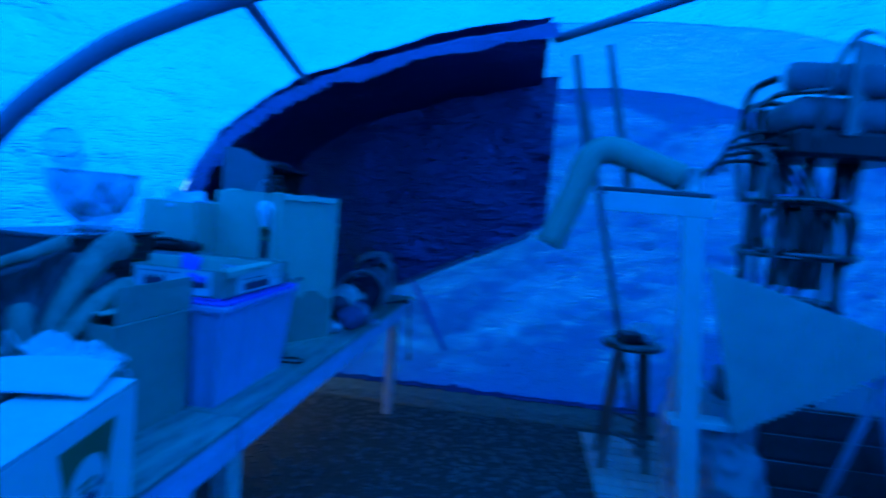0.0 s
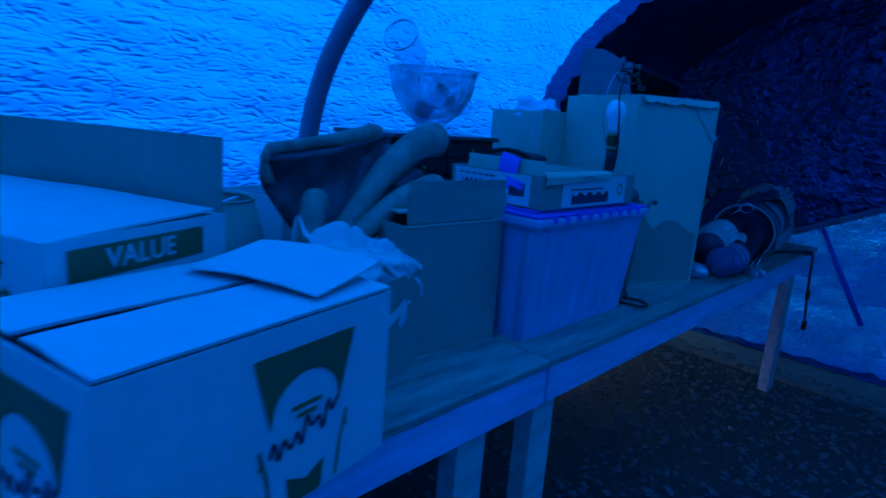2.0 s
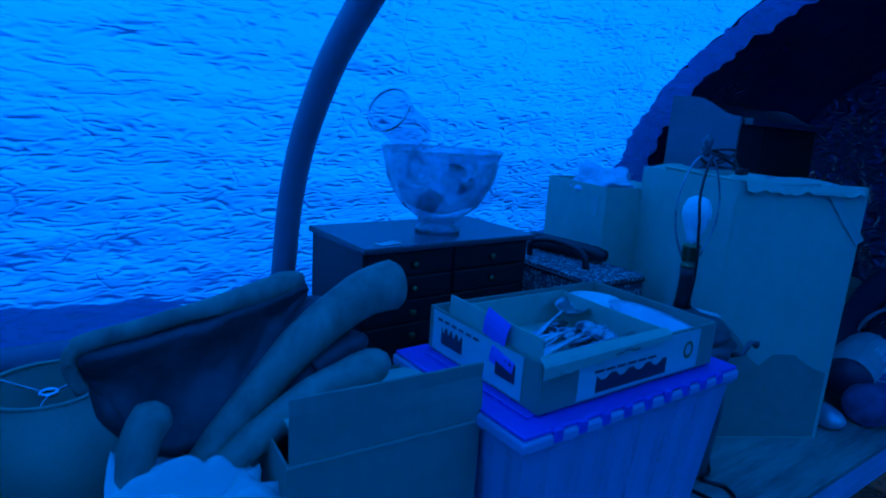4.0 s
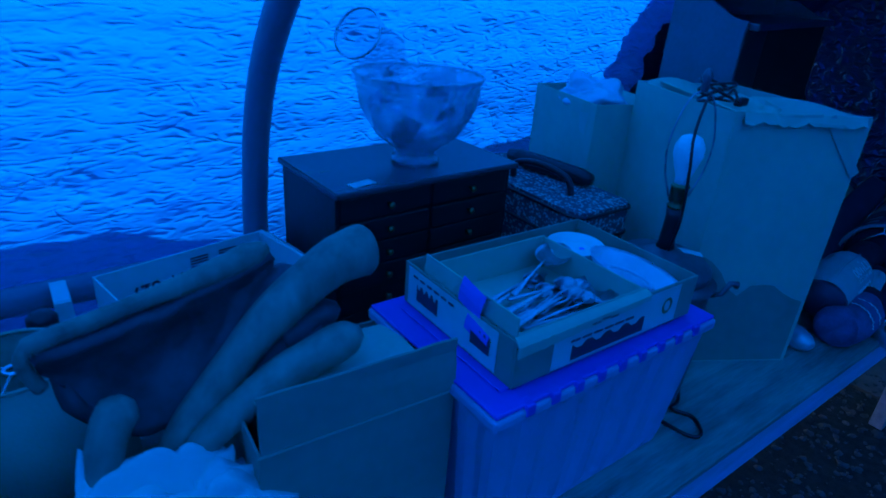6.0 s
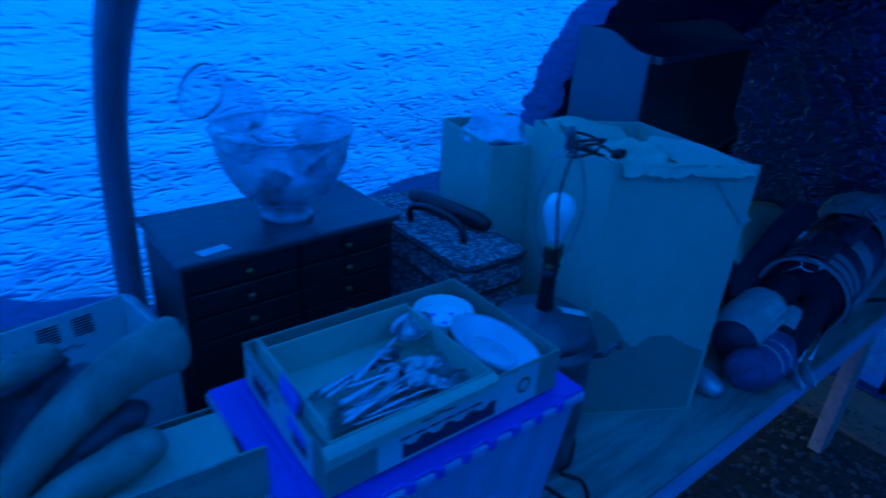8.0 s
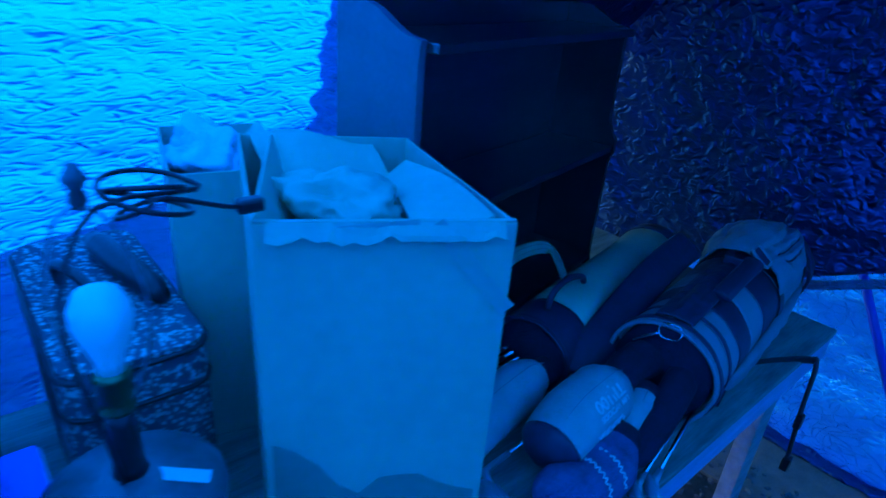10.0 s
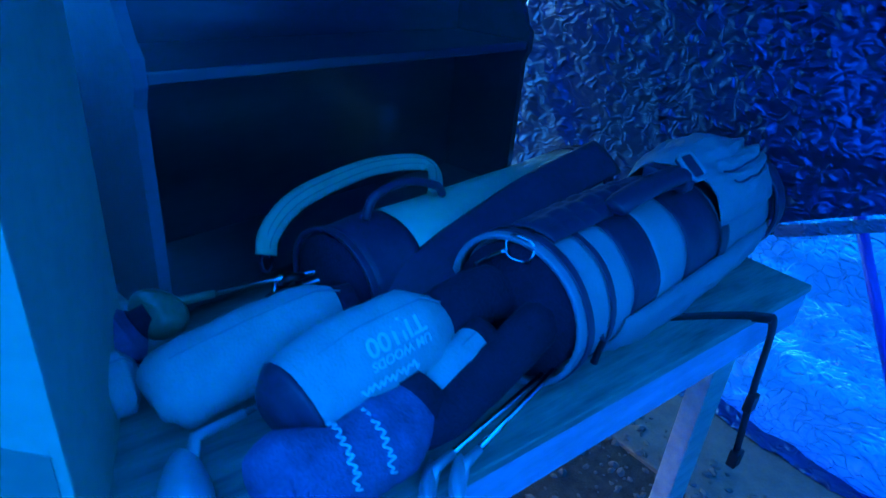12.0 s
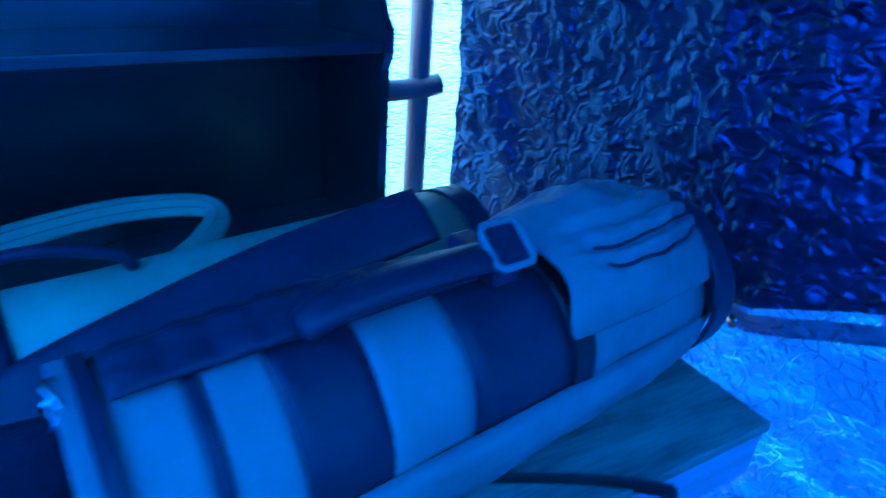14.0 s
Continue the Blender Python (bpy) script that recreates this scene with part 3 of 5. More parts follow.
beer_box = carton("beer_box", (-0.929, -0.116, 0.75), (0.98, 0.2), 0.424, 0.28, 0.248, M_WHITE, "white beer carton with upside-down green shield labels",
                  [("front", 2, 0.128), ("back", 1.5, 0.132)])
f = part("flap", sheet(lambda q, r: Vector((0.165 * q - 0.02, 0.22 * r, 0.008 * math.sin(3 * r) + 0.006 * q * q)), 6, 4, 0.003), M_WHITE, beer_box, "loose curled lid flap")
LID_AT = pose(0.31, 0.02, 0.266, 0, -2.5, 10)
f.matrix_local = LID_AT
SHIELD = [(-0.09, 0.055)] + [(-0.09 + 0.012 * k, 0.055 - 0.0) for k in range(1, 15)] + [(0.09, 0.055), (0.062, -0.04)] + [(0.06 * math.cos(3.14 * k / 10), -0.03 + 0.05 * math.sin(3.14 * k / 10)) for k in range(1, 10)] + [(-0.062, -0.04)]


def shield(m, k):
    patch("shield_print", [(x * k, y) for x, y in SHIELD], M_PRINT, beer_box, m @ pose(0, 0.16, 0))
    wave = [((-0.062 + 0.0026 * j) * k, 0.1 + 0.0007 * (j - 24) + 0.017 * math.sin(j * 0.83) * (0.6 + 0.4 * math.sin(j * 0.37)) + 0.005 * math.sin(j * 0.31), 0) for j in range(48)]
    part("script_print", tube(wave, 0.0032, 6, flat=0.12), M_INK, beer_box).matrix_local = m
    for s in (-1, 1):
        part("print_line", tube([(s * 0.078 * k, 0.075, 0), (s * 0.08 * k, 0.1, 0), (s * 0.068 * k, 0.06, 0), (s * 0.06 * k, 0.008, 0)], 0.003, 6, flat=0.15), M_PRINT, beer_box).matrix_local = m
    patch("print", [(-0.03 * k, 0.004), (0.03 * k, 0.004), (0.035 * k, 0.045), (0.0, 0.03), (-0.035 * k, 0.045)], M_PRINT, beer_box, m)
    for j, w in ((0, 0.09), (1, 0.06)):
        patch("print", rect(w * k * 0.6, 0.006), M_PRINT, beer_box, m @ pose(0, 0.135 - 0.012 * j, 0))


shield(FRONT @ pose(0.26, 0, 0), 0.95)
shield(LEFT @ pose(-0.125, 0, 0), 1.0)

open_box = carton("open_box", (-0.475, 0.105, 0.75), (1, 0.27), 0.225, 0.22, 0.2, M_CARD_D, "open brown carton stuffed with white wrapping")
patch("tape_label", rect(0.09, 0.022), M_WHITE, open_box, pose(0.12, -0.006, 0.13, 90) @ pose(0, 0, 0, 0, 0, 24), "white paper label")
crumple("wrapping_paper", pose(-0.40, 0.24, 0.90), 0.14, 0.105, 0.11, M_PAPER, None, "crumpled white paper spilling from the carton", "paper", 3)
def paper_fold(u, v):
    """Stiff sheet of wrapping standing up from the carton and folding over its edge."""
    p = Vector((-0.47 + 0.17 * u, 0.20 + 0.1 * v, 0.93 + 0.1 * math.sin(2.4 * v) * (1 - 0.5 * u)))
    q = Vector((u * 3, v * 3, 1))
    return p + Vector((0.02, 0.02, 0.05)) * noise.noise(q) + Vector((0, 0.01, 0.02)) * abs(noise.noise(q * 2.3))


tagged(part("wrapping_paper", sheet(paper_fold, 40, 40, 0.0015), M_PAPER, None, "", True), "stiff sheet of white wrapping folded over the carton", "paper")
crumple("wrapping_paper", pose(-0.30, 0.22, 0.935, 0, 30, 20), 0.11, 0.07, 0.05, M_PAPER, None, "crumpled white paper spilling from the carton", "paper", 8)
brown_box = carton("brown_box", (-0.285, 0.19, 0.75), (1, -0.06), 0.29, 0.22, 0.285, M_CARD_D, "tall brown carton with raised flaps",
                   [("front", 88, 0.085), ("right", 172, 0.02)])
f = part("flap", sheet(lambda q, r: Vector((0.02 + 0.25 * q, -0.16 * r, 0.008 * math.sin(3 * r) + 0.004 * noise.noise(Vector((q * 5, r * 3, 1))))), 8, 6, 0.004), M_CARD, brown_box, "pale inner flap lying across the top")
f.matrix_local = pose(0.0, 0.2, 0.287, -6)
patch("tape_label", rect(0.11, 0.02), M_WHITE, brown_box, pose(0.17, 0.004, 0.352, 88), "white paper strip")
patch("crease", rect(0.29, 0.004), M_CARD, brown_box, pose(0.145, -0.0012, 0.283, 90))

tall_box = carton("tall_box", (0.754, 0.254, 0.75), (0.271, -0.15), 0.311, 0.373, 0.615, M_CARD, "tall kraft carton with torn tape and ragged flaps",
                  [("front", -62, 0.1), ("left", -65, 0.09)], skew=-0.137, taper=0.1)
f = part("flap", sheet(lambda q, r: Vector((0.2 * q + 0.04 * r, -0.1 * r, -0.06 * r + 0.012 * math.sin(5 * q))), 10, 4, 0.004), M_CARD, tall_box, "creased inner flap")
f.matrix_local = pose(-0.03, 0.368, 0.612)
f = part("flap", sheet(lambda q, r: Vector((-0.1 * r * (1 - 0.6 * q), 0.26 * q, -0.03 * r + 0.01 * math.sin(4 * q))), 10, 4, 0.004), M_CARD, tall_box, "creased inner flap")
f.matrix_local = pose(0.29, 0.03, 0.613, 0, 0, 17)
for x, rz, l in ((0.24, -50, 0.16), (0.12, 5, 0.1)):
    patch("tape", rect(l, 0.022), M_TAPE, tall_box, pose(x + 0.02, -0.003, 0.555 if x > 0.2 else 0.607, 90) @ pose(0, 0, 0, 0, 0, rz), "peeling pale tape")
random.seed(5)
ragged = [(0.01, 0.006), (0.3, 0.006)] + [(0.3 - 0.029 * k, 0.17 + 0.012 * k * (0.4 + 0.6 * math.sin(k * 0.5) ** 2) + random.uniform(-0.012, 0.012)) for k in range(11)]
patch("torn_layer", ragged, M_CARD_D, tall_box, pose(0, -0.0006, 0, 90), "darker torn lower cardboard layer")
f = part("flap", sheet(lambda q, r: Vector((0.28 * q, -0.012 * r - 0.008 * noise.noise(Vector((q * 9, r, 0))) * r, (-0.02 - 0.014 * noise.noise(Vector((q * 11, 3, 0)))) * r)), 20, 3, 0.002), M_CARD, tall_box, "ragged torn top edge")
f.matrix_local = pose(0.015, -0.001, 0.618)
crumple("paper_wad", pose(0.95, 0.36, 1.31, 0, 10, 20), 0.1, 0.11, 0.055, M_CARD, None, "crumpled brown packing paper in the tall carton", "paper", 14)
small_box = carton("small_box", (0.781, 0.632, 0.75), (0.89, -0.23), 0.2, 0.31, 0.552, M_CARD, "kraft carton holding white plastic wrap", [("right", -40, 0.06)])
patch("tape", [(-0.02, 0.02), (0.02, 0.025), (0.015, -0.035), (-0.01, -0.03)], M_TAPE, small_box, LEFT @ pose(-0.05, 0.5, 0), "peeled tape end")
crumple("plastic_wrap", pose(0.89, 0.74, 1.28), 0.08, 0.12, 0.07, M_PLASTIC, None, "white plastic wrap bulging from the carton", "plastic wrap", 21)

# ---- storage bin ----
bin_ = thing("storage_bin", pose(0.0, 0.075, 0.75), "milky plastic storage bin with a bright blue lid", "storage bin")


def tub():
    bm = bmesh.new()
    rings = []
    for z, k in ((0.0, 0.032), (0.02, 0.028), (0.27, 0.006), (0.272, 0.0), (0.284, 0.0)):
        ring = []
        for side, n in (("f", 26), ("r", 16), ("b", 26), ("l", 16)):
            for j in range(n):
                q = j / n
                rib = 0.005 if 0.01 < z < 0.271 and (j % 4) >= 2 and 2 < j < n - 1 else 0.0
                x0, x1, y0, y1 = k, 0.52 - k, k, 0.335 - k
                ring.append(bm.verts.new({"f": (x0 + (x1 - x0) * q, y0 + rib, z), "r": (x1 - rib, y0 + (y1 - y0) * q, z),
                                          "b": (x1 - (x1 - x0) * q, y1 - rib, z), "l": (x0 + rib, y1 - (y1 - y0) * q, z)}[side]))
        rings.append(ring)
    n = len(rings[0])
    for a, b in zip(rings, rings[1:]):
        for k in range(n):
            bm.faces.new((a[k], a[(k + 1) % n], b[(k + 1) % n], b[k]))
    bm.faces.new(rings[0])
    return bm


part("tub", tub(), M_TUB, bin_, "milky ribbed plastic tub")
part("lid_rim", cube(-0.006, 0.526, -0.006, 0.341, 0.277, 0.297, 0.005), M_TUB, bin_, "milky lid rim")
part("lid", cube(-0.002, 0.522, -0.002, 0.337, 0.2975, 0.3045, 0.003), M_LID, bin_, "bright blue lid")
part("lid_panel", cube(0.035, 0.485, 0.035, 0.3, 0.305, 0.3085, 0.002), M_LID, bin_)
for k in range(9):
    part("lid_notch", cube(0.05 + 0.05 * k, 0.068 + 0.05 * k, -0.0085, 0.012, 0.284, 0.3052, 0.003), M_LID, bin_)
for y in (-0.012, ):
    part("latch", cube(-0.014, 0.0, 0.12, 0.22, 0.21, 0.3, 0.005), M_BLACKP, bin_, "dark snap latch")
    part("latch", cube(0.52, 0.534, 0.12, 0.22, 0.21, 0.3, 0.005), M_BLACKP, bin_, "dark snap latch")

# ---- trays with cutlery on the bin ----
TOP = 1.0595
tray = thing("carton_tray", frame_at((0.05, 0.104, TOP), (1, -0.012)), "white and brown shallow carton lid with bold print", "box")
for x0, x1, y0, y1 in ((0, 0.424, 0, 0.004), (0, 0.424, 0.282, 0.286), (0, 0.004, 0.0045, 0.2815), (0.42, 0.424, 0.0045, 0.2815)):
    part("panel", cube(x0, x1, y0, y1, 0, 0.078, 0.001), M_CARD_D, tray)
part("base", cube(0.0045, 0.4195, 0.0045, 0.2815, 0.0005, 0.004), M_CARD, tray)
patch("printed_panel", rect(0.3, 0.07), M_WHITE, tray, FRONT @ pose(0.225, 0.039, 0))
patch("printed_panel", rect(0.235, 0.07), M_WHITE, tray, LEFT @ pose(-0.155, 0.039, 0))
BAR = [(-0.5, -0.5), (0.5, -0.5)] + [(0.5 - 0.0625 * k, 0.5 - 0.3 * ((k // 2) % 2)) for k in range(17)]
patch("bold_print", [(x * 0.17, y * 0.028) for x, y in BAR], M_INK, tray, FRONT @ pose(0.2, 0.024, 0.001))
patch("bold_print", [(x * 0.06, y * 0.03) for x, y in BAR], M_INK, tray, LEFT @ pose(-0.215, 0.036, 0.001))
patch("bold_print", [(x * 0.045, y * 0.03) for x, y in BAR], M_INK, tray, LEFT @ pose(-0.075, 0.04, 0.001))
for k in range(6):
    patch("fine_print", rect(0.02, 0.004), M_INK, tray, FRONT @ pose(0.12 + 0.025 * k, 0.045, 0.001))
    patch("fine_print", rect(0.014, 0.004), M_INK, tray, LEFT @ pose(-0.25 + 0.02 * k, 0.062, 0.001))
part("bold_print", tube([(0.011 * math.cos(k / 2.55), 0.013 * math.sin(k / 2.55), 0) for k in range(16)], 0.003, 6, closed=True, flat=0.15), M_PRINT, tray).matrix_local = FRONT @ pose(0.345, 0.04, 0.001)

itray = thing("cutlery_tray", frame_at((0.058, 0.111, TOP + 0.0045), (1, -0.01)), "small brown open carton holding loose cutlery", "box")
for x0, x1, y0, y1, h in ((0, 0.275, 0, 0.003, 0.082), (0, 0.275, 0.232, 0.235, 0.082), (0, 0.003, 0.0035, 0.2315, 0.105), (0.272, 0.275, 0.0035, 0.2315, 0.08)):
    part("panel", cube(x0, x1, y0, y1, 0, h, 0.001), M_CARD, itray)
part("base", cube(0.0035, 0.2715, 0.0035, 0.2315, 0.0005, 0.022), M_CARD, itray)
part("torn_flap", sheet(lambda q, r: Vector((-0.012 + 0.285 * q, -0.004 - 0.0125 * min(1, r * 3), 0.0835 - (0.03 - 0.014 * q + 0.003 * noise.noise(Vector((q * 30, 0, 1)))) * r)), 40, 5, 0.002), M_CARD, itray, "torn flap folded over the edge")
for k in range(3):
    patch("handwriting", rect(0.018, 0.002), M_INK, itray, pose(0.14 + 0.02 * k, -0.0197, 0.068 + 0.003 * (k % 2), 90))
for k, (y, z) in enumerate(((0.1, 0.09), (0.08, 0.045))):
    n_ = part("sticky_note", sheet(lambda q, r: Vector((0.055 * q, 0.05 * r, 0.004 * math.sin(3 * r))), 4, 4, 0.0006), M_NOTE, itray, "blue handwritten sticky note")
    n_.matrix_local = LEFT @ pose(-y - 0.03, z - 0.02, 0.006 - 0.0 * k, 0, 0, -12)


def cutlery(kind):
    bm = bmesh.new()
    if kind == "fork":
        tube([(0, 0, 0), (0.05, 0, 0.003), (0.1, 0, 0.006), (0.13, 0, 0.004)], [0.007, 0.004, 0.0025, 0.005], 8, bm, flat=0.35)
        for y in (-0.0075, -0.0025, 0.0025, 0.0075):
            tube([(0.128, y * 0.7, 0.004), (0.145, y, 0.0), (0.175, y, 0.006)], [0.002, 0.0016, 0.001], 6, bm)
    else:
        big = 1.0 if kind == "spoon" else 1.9
        tube([(0, 0, 0), (0.05, 0, 0.004), (0.11, 0, 0.008), (0.125, 0, 0.005)], [0.007, 0.004, 0.0025, 0.004], 8, bm, flat=0.35)
        bowl_pts = sheet(lambda u, v: Vector((0.122 + big * (0.022 - 0.024 * math.cos(math.pi * u) * 1.0), big * 0.017 * math.sin(math.pi * u) * (2 * v - 1), -big * 0.009 * math.sin(math.pi * u) * (1 - (2 * v - 1) ** 2) + 0.004)), 12, 8, 0.0009)
        me = bpy.data.meshes.new("tmp")
        bowl_pts.to_mesh(me)
        bowl_pts.free()
        bm.from_mesh(me)
        bpy.data.meshes.remove(me)
    return bm


protos = {}
random.seed(11)
for k in range(22):
    kind = ("fork", "spoon", "spoon", "fork", "spoon", "ladle")[k % 6] if k < 18 else "spoon"
    x, y = 0.11 + random.uniform(-0.02, 0.04), 0.19 + random.uniform(-0.04, 0.06)
    if kind == "ladle":
        x += 0.05
    m = pose(x, y, TOP + 0.036 + 0.0012 * k, random.uniform(-12, 12), random.uniform(-5, 2), random.uniform(-18, 22))
    if kind not in protos:
        ob = part(kind if kind != "spoon" else "table_spoon", cutlery(kind), M_SILVER, None, "", True)
        tagged(ob, {"fork": "tarnished silver fork in the tray", "spoon": "tarnished silver spoon in the tray", "ladle": "large silver serving ladle in the tray"}[kind], "cutlery", "loose cutlery in the tray")
        ob.matrix_world = m
        protos[kind] = ob
    else:
        copy_thing(protos[kind], m)
cup = thing("china_cup", pose(0.398, 0.315, TOP + 0.0045), "white china cup with painted flowers", "cup")
part("bowl", lathe([(0.025, 0), (0.028, 0.004), (0.045, 0.03), (0.056, 0.062), (0.054, 0.062), (0.043, 0.032), (0.02, 0.008)], 32), M_CHINA, cup, "", True)
part("handle", tube([(-0.052, 0.0, 0.055), (-0.066, 0, 0.06), (-0.073, 0, 0.052), (-0.065, 0, 0.036), (-0.046, 0, 0.036)], 0.004, 8), M_CHINA, cup, "", True)
part("liner", lathe([(0.0005, 0.045), (0.047, 0.0455)], 28), M_CHINA, cup)
for a in range(3):
    part("flower_print", lathe([(0.0005, 0.0462), (0.006, 0.0463)], 8), M_NOTE, cup).location = (0.02 * math.cos(a * 2.1), 0.02 * math.sin(a * 2.1), 0)
dish = thing("glass_dish", pose(0.403, 0.19, TOP + 0.02, 6, 6, 8), "oval pressed white glass dish lying in the tray", "dish")
part("body", lathe([(0.03, 0.0), (0.05, 0.01), (0.066, 0.04), (0.07, 0.05), (0.064, 0.042), (0.045, 0.014), (0.0005, 0.012)], 40, m=Matrix.Diagonal((0.9, 1.25, 1, 1))), M_PLASTIC, dish, "", True)
part("rim_relief", tube([(0.03 * math.cos(k / 3.82), 0.045 * math.sin(k / 3.82), 0.028) for k in range(24)], 0.003, 6, closed=True), M_PLASTIC, dish, "", True)

# ---- drawer chest, bowl ----
chest = thing("drawer_chest", frame_at((0.02, 0.58, 0.75), (1, 0.03)), "small dark-stained wooden chest with brass-knobbed drawers", "chest")
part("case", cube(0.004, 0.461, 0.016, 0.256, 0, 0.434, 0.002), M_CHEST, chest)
# Same wood as the case; the sheen on top is put into a paler colour.
part("top", cube(-0.004, 0.469, -0.004, 0.264, 0.4345, 0.448, 0.004), mat("chest_top_sheen", (0.06, 0.06, 0.07), 0.25, 0.25, 6, 0.05, 40, stretch=(0.4, 2, 2)), chest, "glossy top with its sheen in the paler colour")
for r in range(8):
    for c in range(2):
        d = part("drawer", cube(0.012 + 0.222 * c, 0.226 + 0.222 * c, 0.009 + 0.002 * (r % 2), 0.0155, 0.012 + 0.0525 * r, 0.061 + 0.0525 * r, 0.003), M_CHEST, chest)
        kn = part("knob", lathe([(0.004, 0), (0.004, 0.006), (0.008, 0.011), (0.005, 0.015), (0.0005, 0.016)], 14), M_BRASS, d, "small brass knob", True)
        kn.matrix_local = pose(0.122 + 0.215 * c, 0.009, 0.037 + 0.0525 * r, 90)
patch("paper_tag", rect(0.055, 0.025), M_WHITE, chest, pose(0.07, 0.03, 0.4484, 0, 0, 8), "white price tag")

bowl = thing("punch_bowl", pose(0.272, 0.70, 1.1985), "cut glass punch bowl filled with glass cups", "bowl")


def cut_bowl():
    bm = bmesh.new()
    prof = [(0.052, 0.0), (0.052, 0.012), (0.04, 0.02), (0.05, 0.032), (0.085, 0.06), (0.108, 0.09), (0.122, 0.125), (0.133, 0.165), (0.14, 0.188), (0.137, 0.19), (0.129, 0.165), (0.118, 0.126), (0.104, 0.092), (0.08, 0.064), (0.03, 0.045), (0.0005, 0.044)]
    lathe(prof, 72, bm)
    for k, v in enumerate(bm.verts):
        z, r = v.co.z, math.hypot(v.co.x, v.co.y)
        if k < 72 * 9 and 0.03 < z < 0.15:
            q = 1 + 0.03 * math.sin(18 * math.atan2(v.co.y, v.co.x) + 60 * z) + 0.02 * math.cos(18 * math.atan2(v.co.y, v.co.x) - 60 * z)
            v.co.x *= q
            v.co.y *= q
        if z > 0.185:
            v.co.z += 0.002 * math.sin(36 * math.atan2(v.co.y, v.co.x))
    return bm


part("body", cut_bowl(), M_GLASS, bowl, "", True)
part("rim", tube([(0.139 * math.cos(k / 11.46), 0.139 * math.sin(k / 11.46), 0.19 + 0.002 * math.sin(k * 3.14)) for k in range(72)], 0.003, 8, closed=True), M_GLASS, bowl, "scalloped rim", True)
part("foot", lathe([(0.053, 0.0), (0.054, 0.01), (0.046, 0.013), (0.046, 0.0)], 40), M_GLASS, bowl, "", True)
cup_prof = [(0.022, 0), (0.034, 0.02), (0.038, 0.06), (0.036, 0.06), (0.031, 0.02), (0.0005, 0.006)]
for k, (x, y, z, a, b) in enumerate(((0.04, 0.03, 0.09, 40, 20), (-0.04, 0.04, 0.08, 120, 0), (0.03, -0.05, 0.085, 70, -40), (-0.05, -0.03, 0.07, 100, 60), (0.075, 0.0, 0.13, 15, 10), (0.0, 0.06, 0.13, 60, -20))):
    c = thing("punch_cup", pose(0.272 + x, 0.70 + y, 1.1985 + z, a, b, k * 50), "small clear glass punch cup in the bowl", "cup", "cups in the punch bowl")
    part("body", lathe(cup_prof, 24), M_CLEAR, c, "", True)
    part("handle", tube([(0.036, 0, 0.05), (0.055, 0, 0.045), (0.055, 0, 0.025), (0.034, 0, 0.02)], 0.003, 6), M_GLASS, c, "", True)
jug = thing("glass_jug", pose(0.19, 0.725, 1.43, 0, -62, 25), "clear glass jug lying tilted on the bowl", "jug")
part("body", lathe([(0.0005, -0.055), (0.035, -0.055), (0.05, -0.02), (0.045, 0.03), (0.05, 0.085), (0.048, 0.085), (0.043, 0.03), (0.047, -0.018), (0.032, -0.05), (0.0005, -0.05)], 32), M_CLEAR, jug, "", True)
part("rim", tube([(0.05 * math.cos(k / 3.82), 0.05 * math.sin(k / 3.82), 0.085) for k in range(24)], 0.0032, 8, closed=True), M_STEEL, jug, "", True)

# ---- floral case, table lamp ----
case = thing("floral_case", frame_at((0.56, 0.452, 0.75), (1, -0.02)), "floral tapestry travel case with black piping", "case")
W_, D_, H_ = 0.205, 0.48, 0.352


def rounded(w, d, z0, z1, r):
    bm = cube(0, w, 0, d, z0, z1)
    bmesh.ops.bevel(bm, geom=[e for e in bm.edges if abs(e.verts[0].co.z - e.verts[1].co.z) > 0.01], offset=r, segments=6, affect="EDGES", profile=0.5)
    return bm


part("body", rounded(W_, D_, 0, H_ - 0.012, 0.04), M_FLORAL, case)
b = part("lid", rounded(W_ - 0.006, D_ - 0.006, H_ - 0.012, H_, 0.038), M_FLORAL, case)
b.location = (0.003, 0.003, 0)
outline = []
for cx, cy, a0 in ((W_ - 0.04, D_ - 0.04, 0), (0.04, D_ - 0.04, 90), (0.04, 0.04, 180), (W_ - 0.04, 0.04, 270)):
    outline += [(cx + 0.041 * math.cos(radians(a0 + 15 * k)), cy + 0.041 * math.sin(radians(a0 + 15 * k))) for k in range(7)]
for z in (H_ - 0.01, H_ - 0.075):
    part("piping", tube([(x, y, z) for x, y in outline], 0.0045, 8, closed=True), M_BLACKP, case, "black piping", True)
part("handle", tube(spline([(0.055, 0.29, H_), (0.05, 0.28, H_ + 0.04), (0.065, 0.21, H_ + 0.055), (0.085, 0.13, H_ + 0.04), (0.09, 0.11, H_)], 6), 0.009, 10), M_BLACKP, case, "black leather handle", True)
bag_f = thing("folded_umbrella", pose(0.725, 0.6, 1.127), "short black folded umbrella lying on the case", "umbrella")
part("canopy", tube([(-0.03, 0.24, 0), (-0.025, 0.2, 0), (-0.012, 0.1, 0), (0.004, 0.0, 0), (0.008, -0.03, 0)], [0.016, 0.024, 0.024, 0.022, 0.014], 12), M_BLACKP, bag_f, "", True)

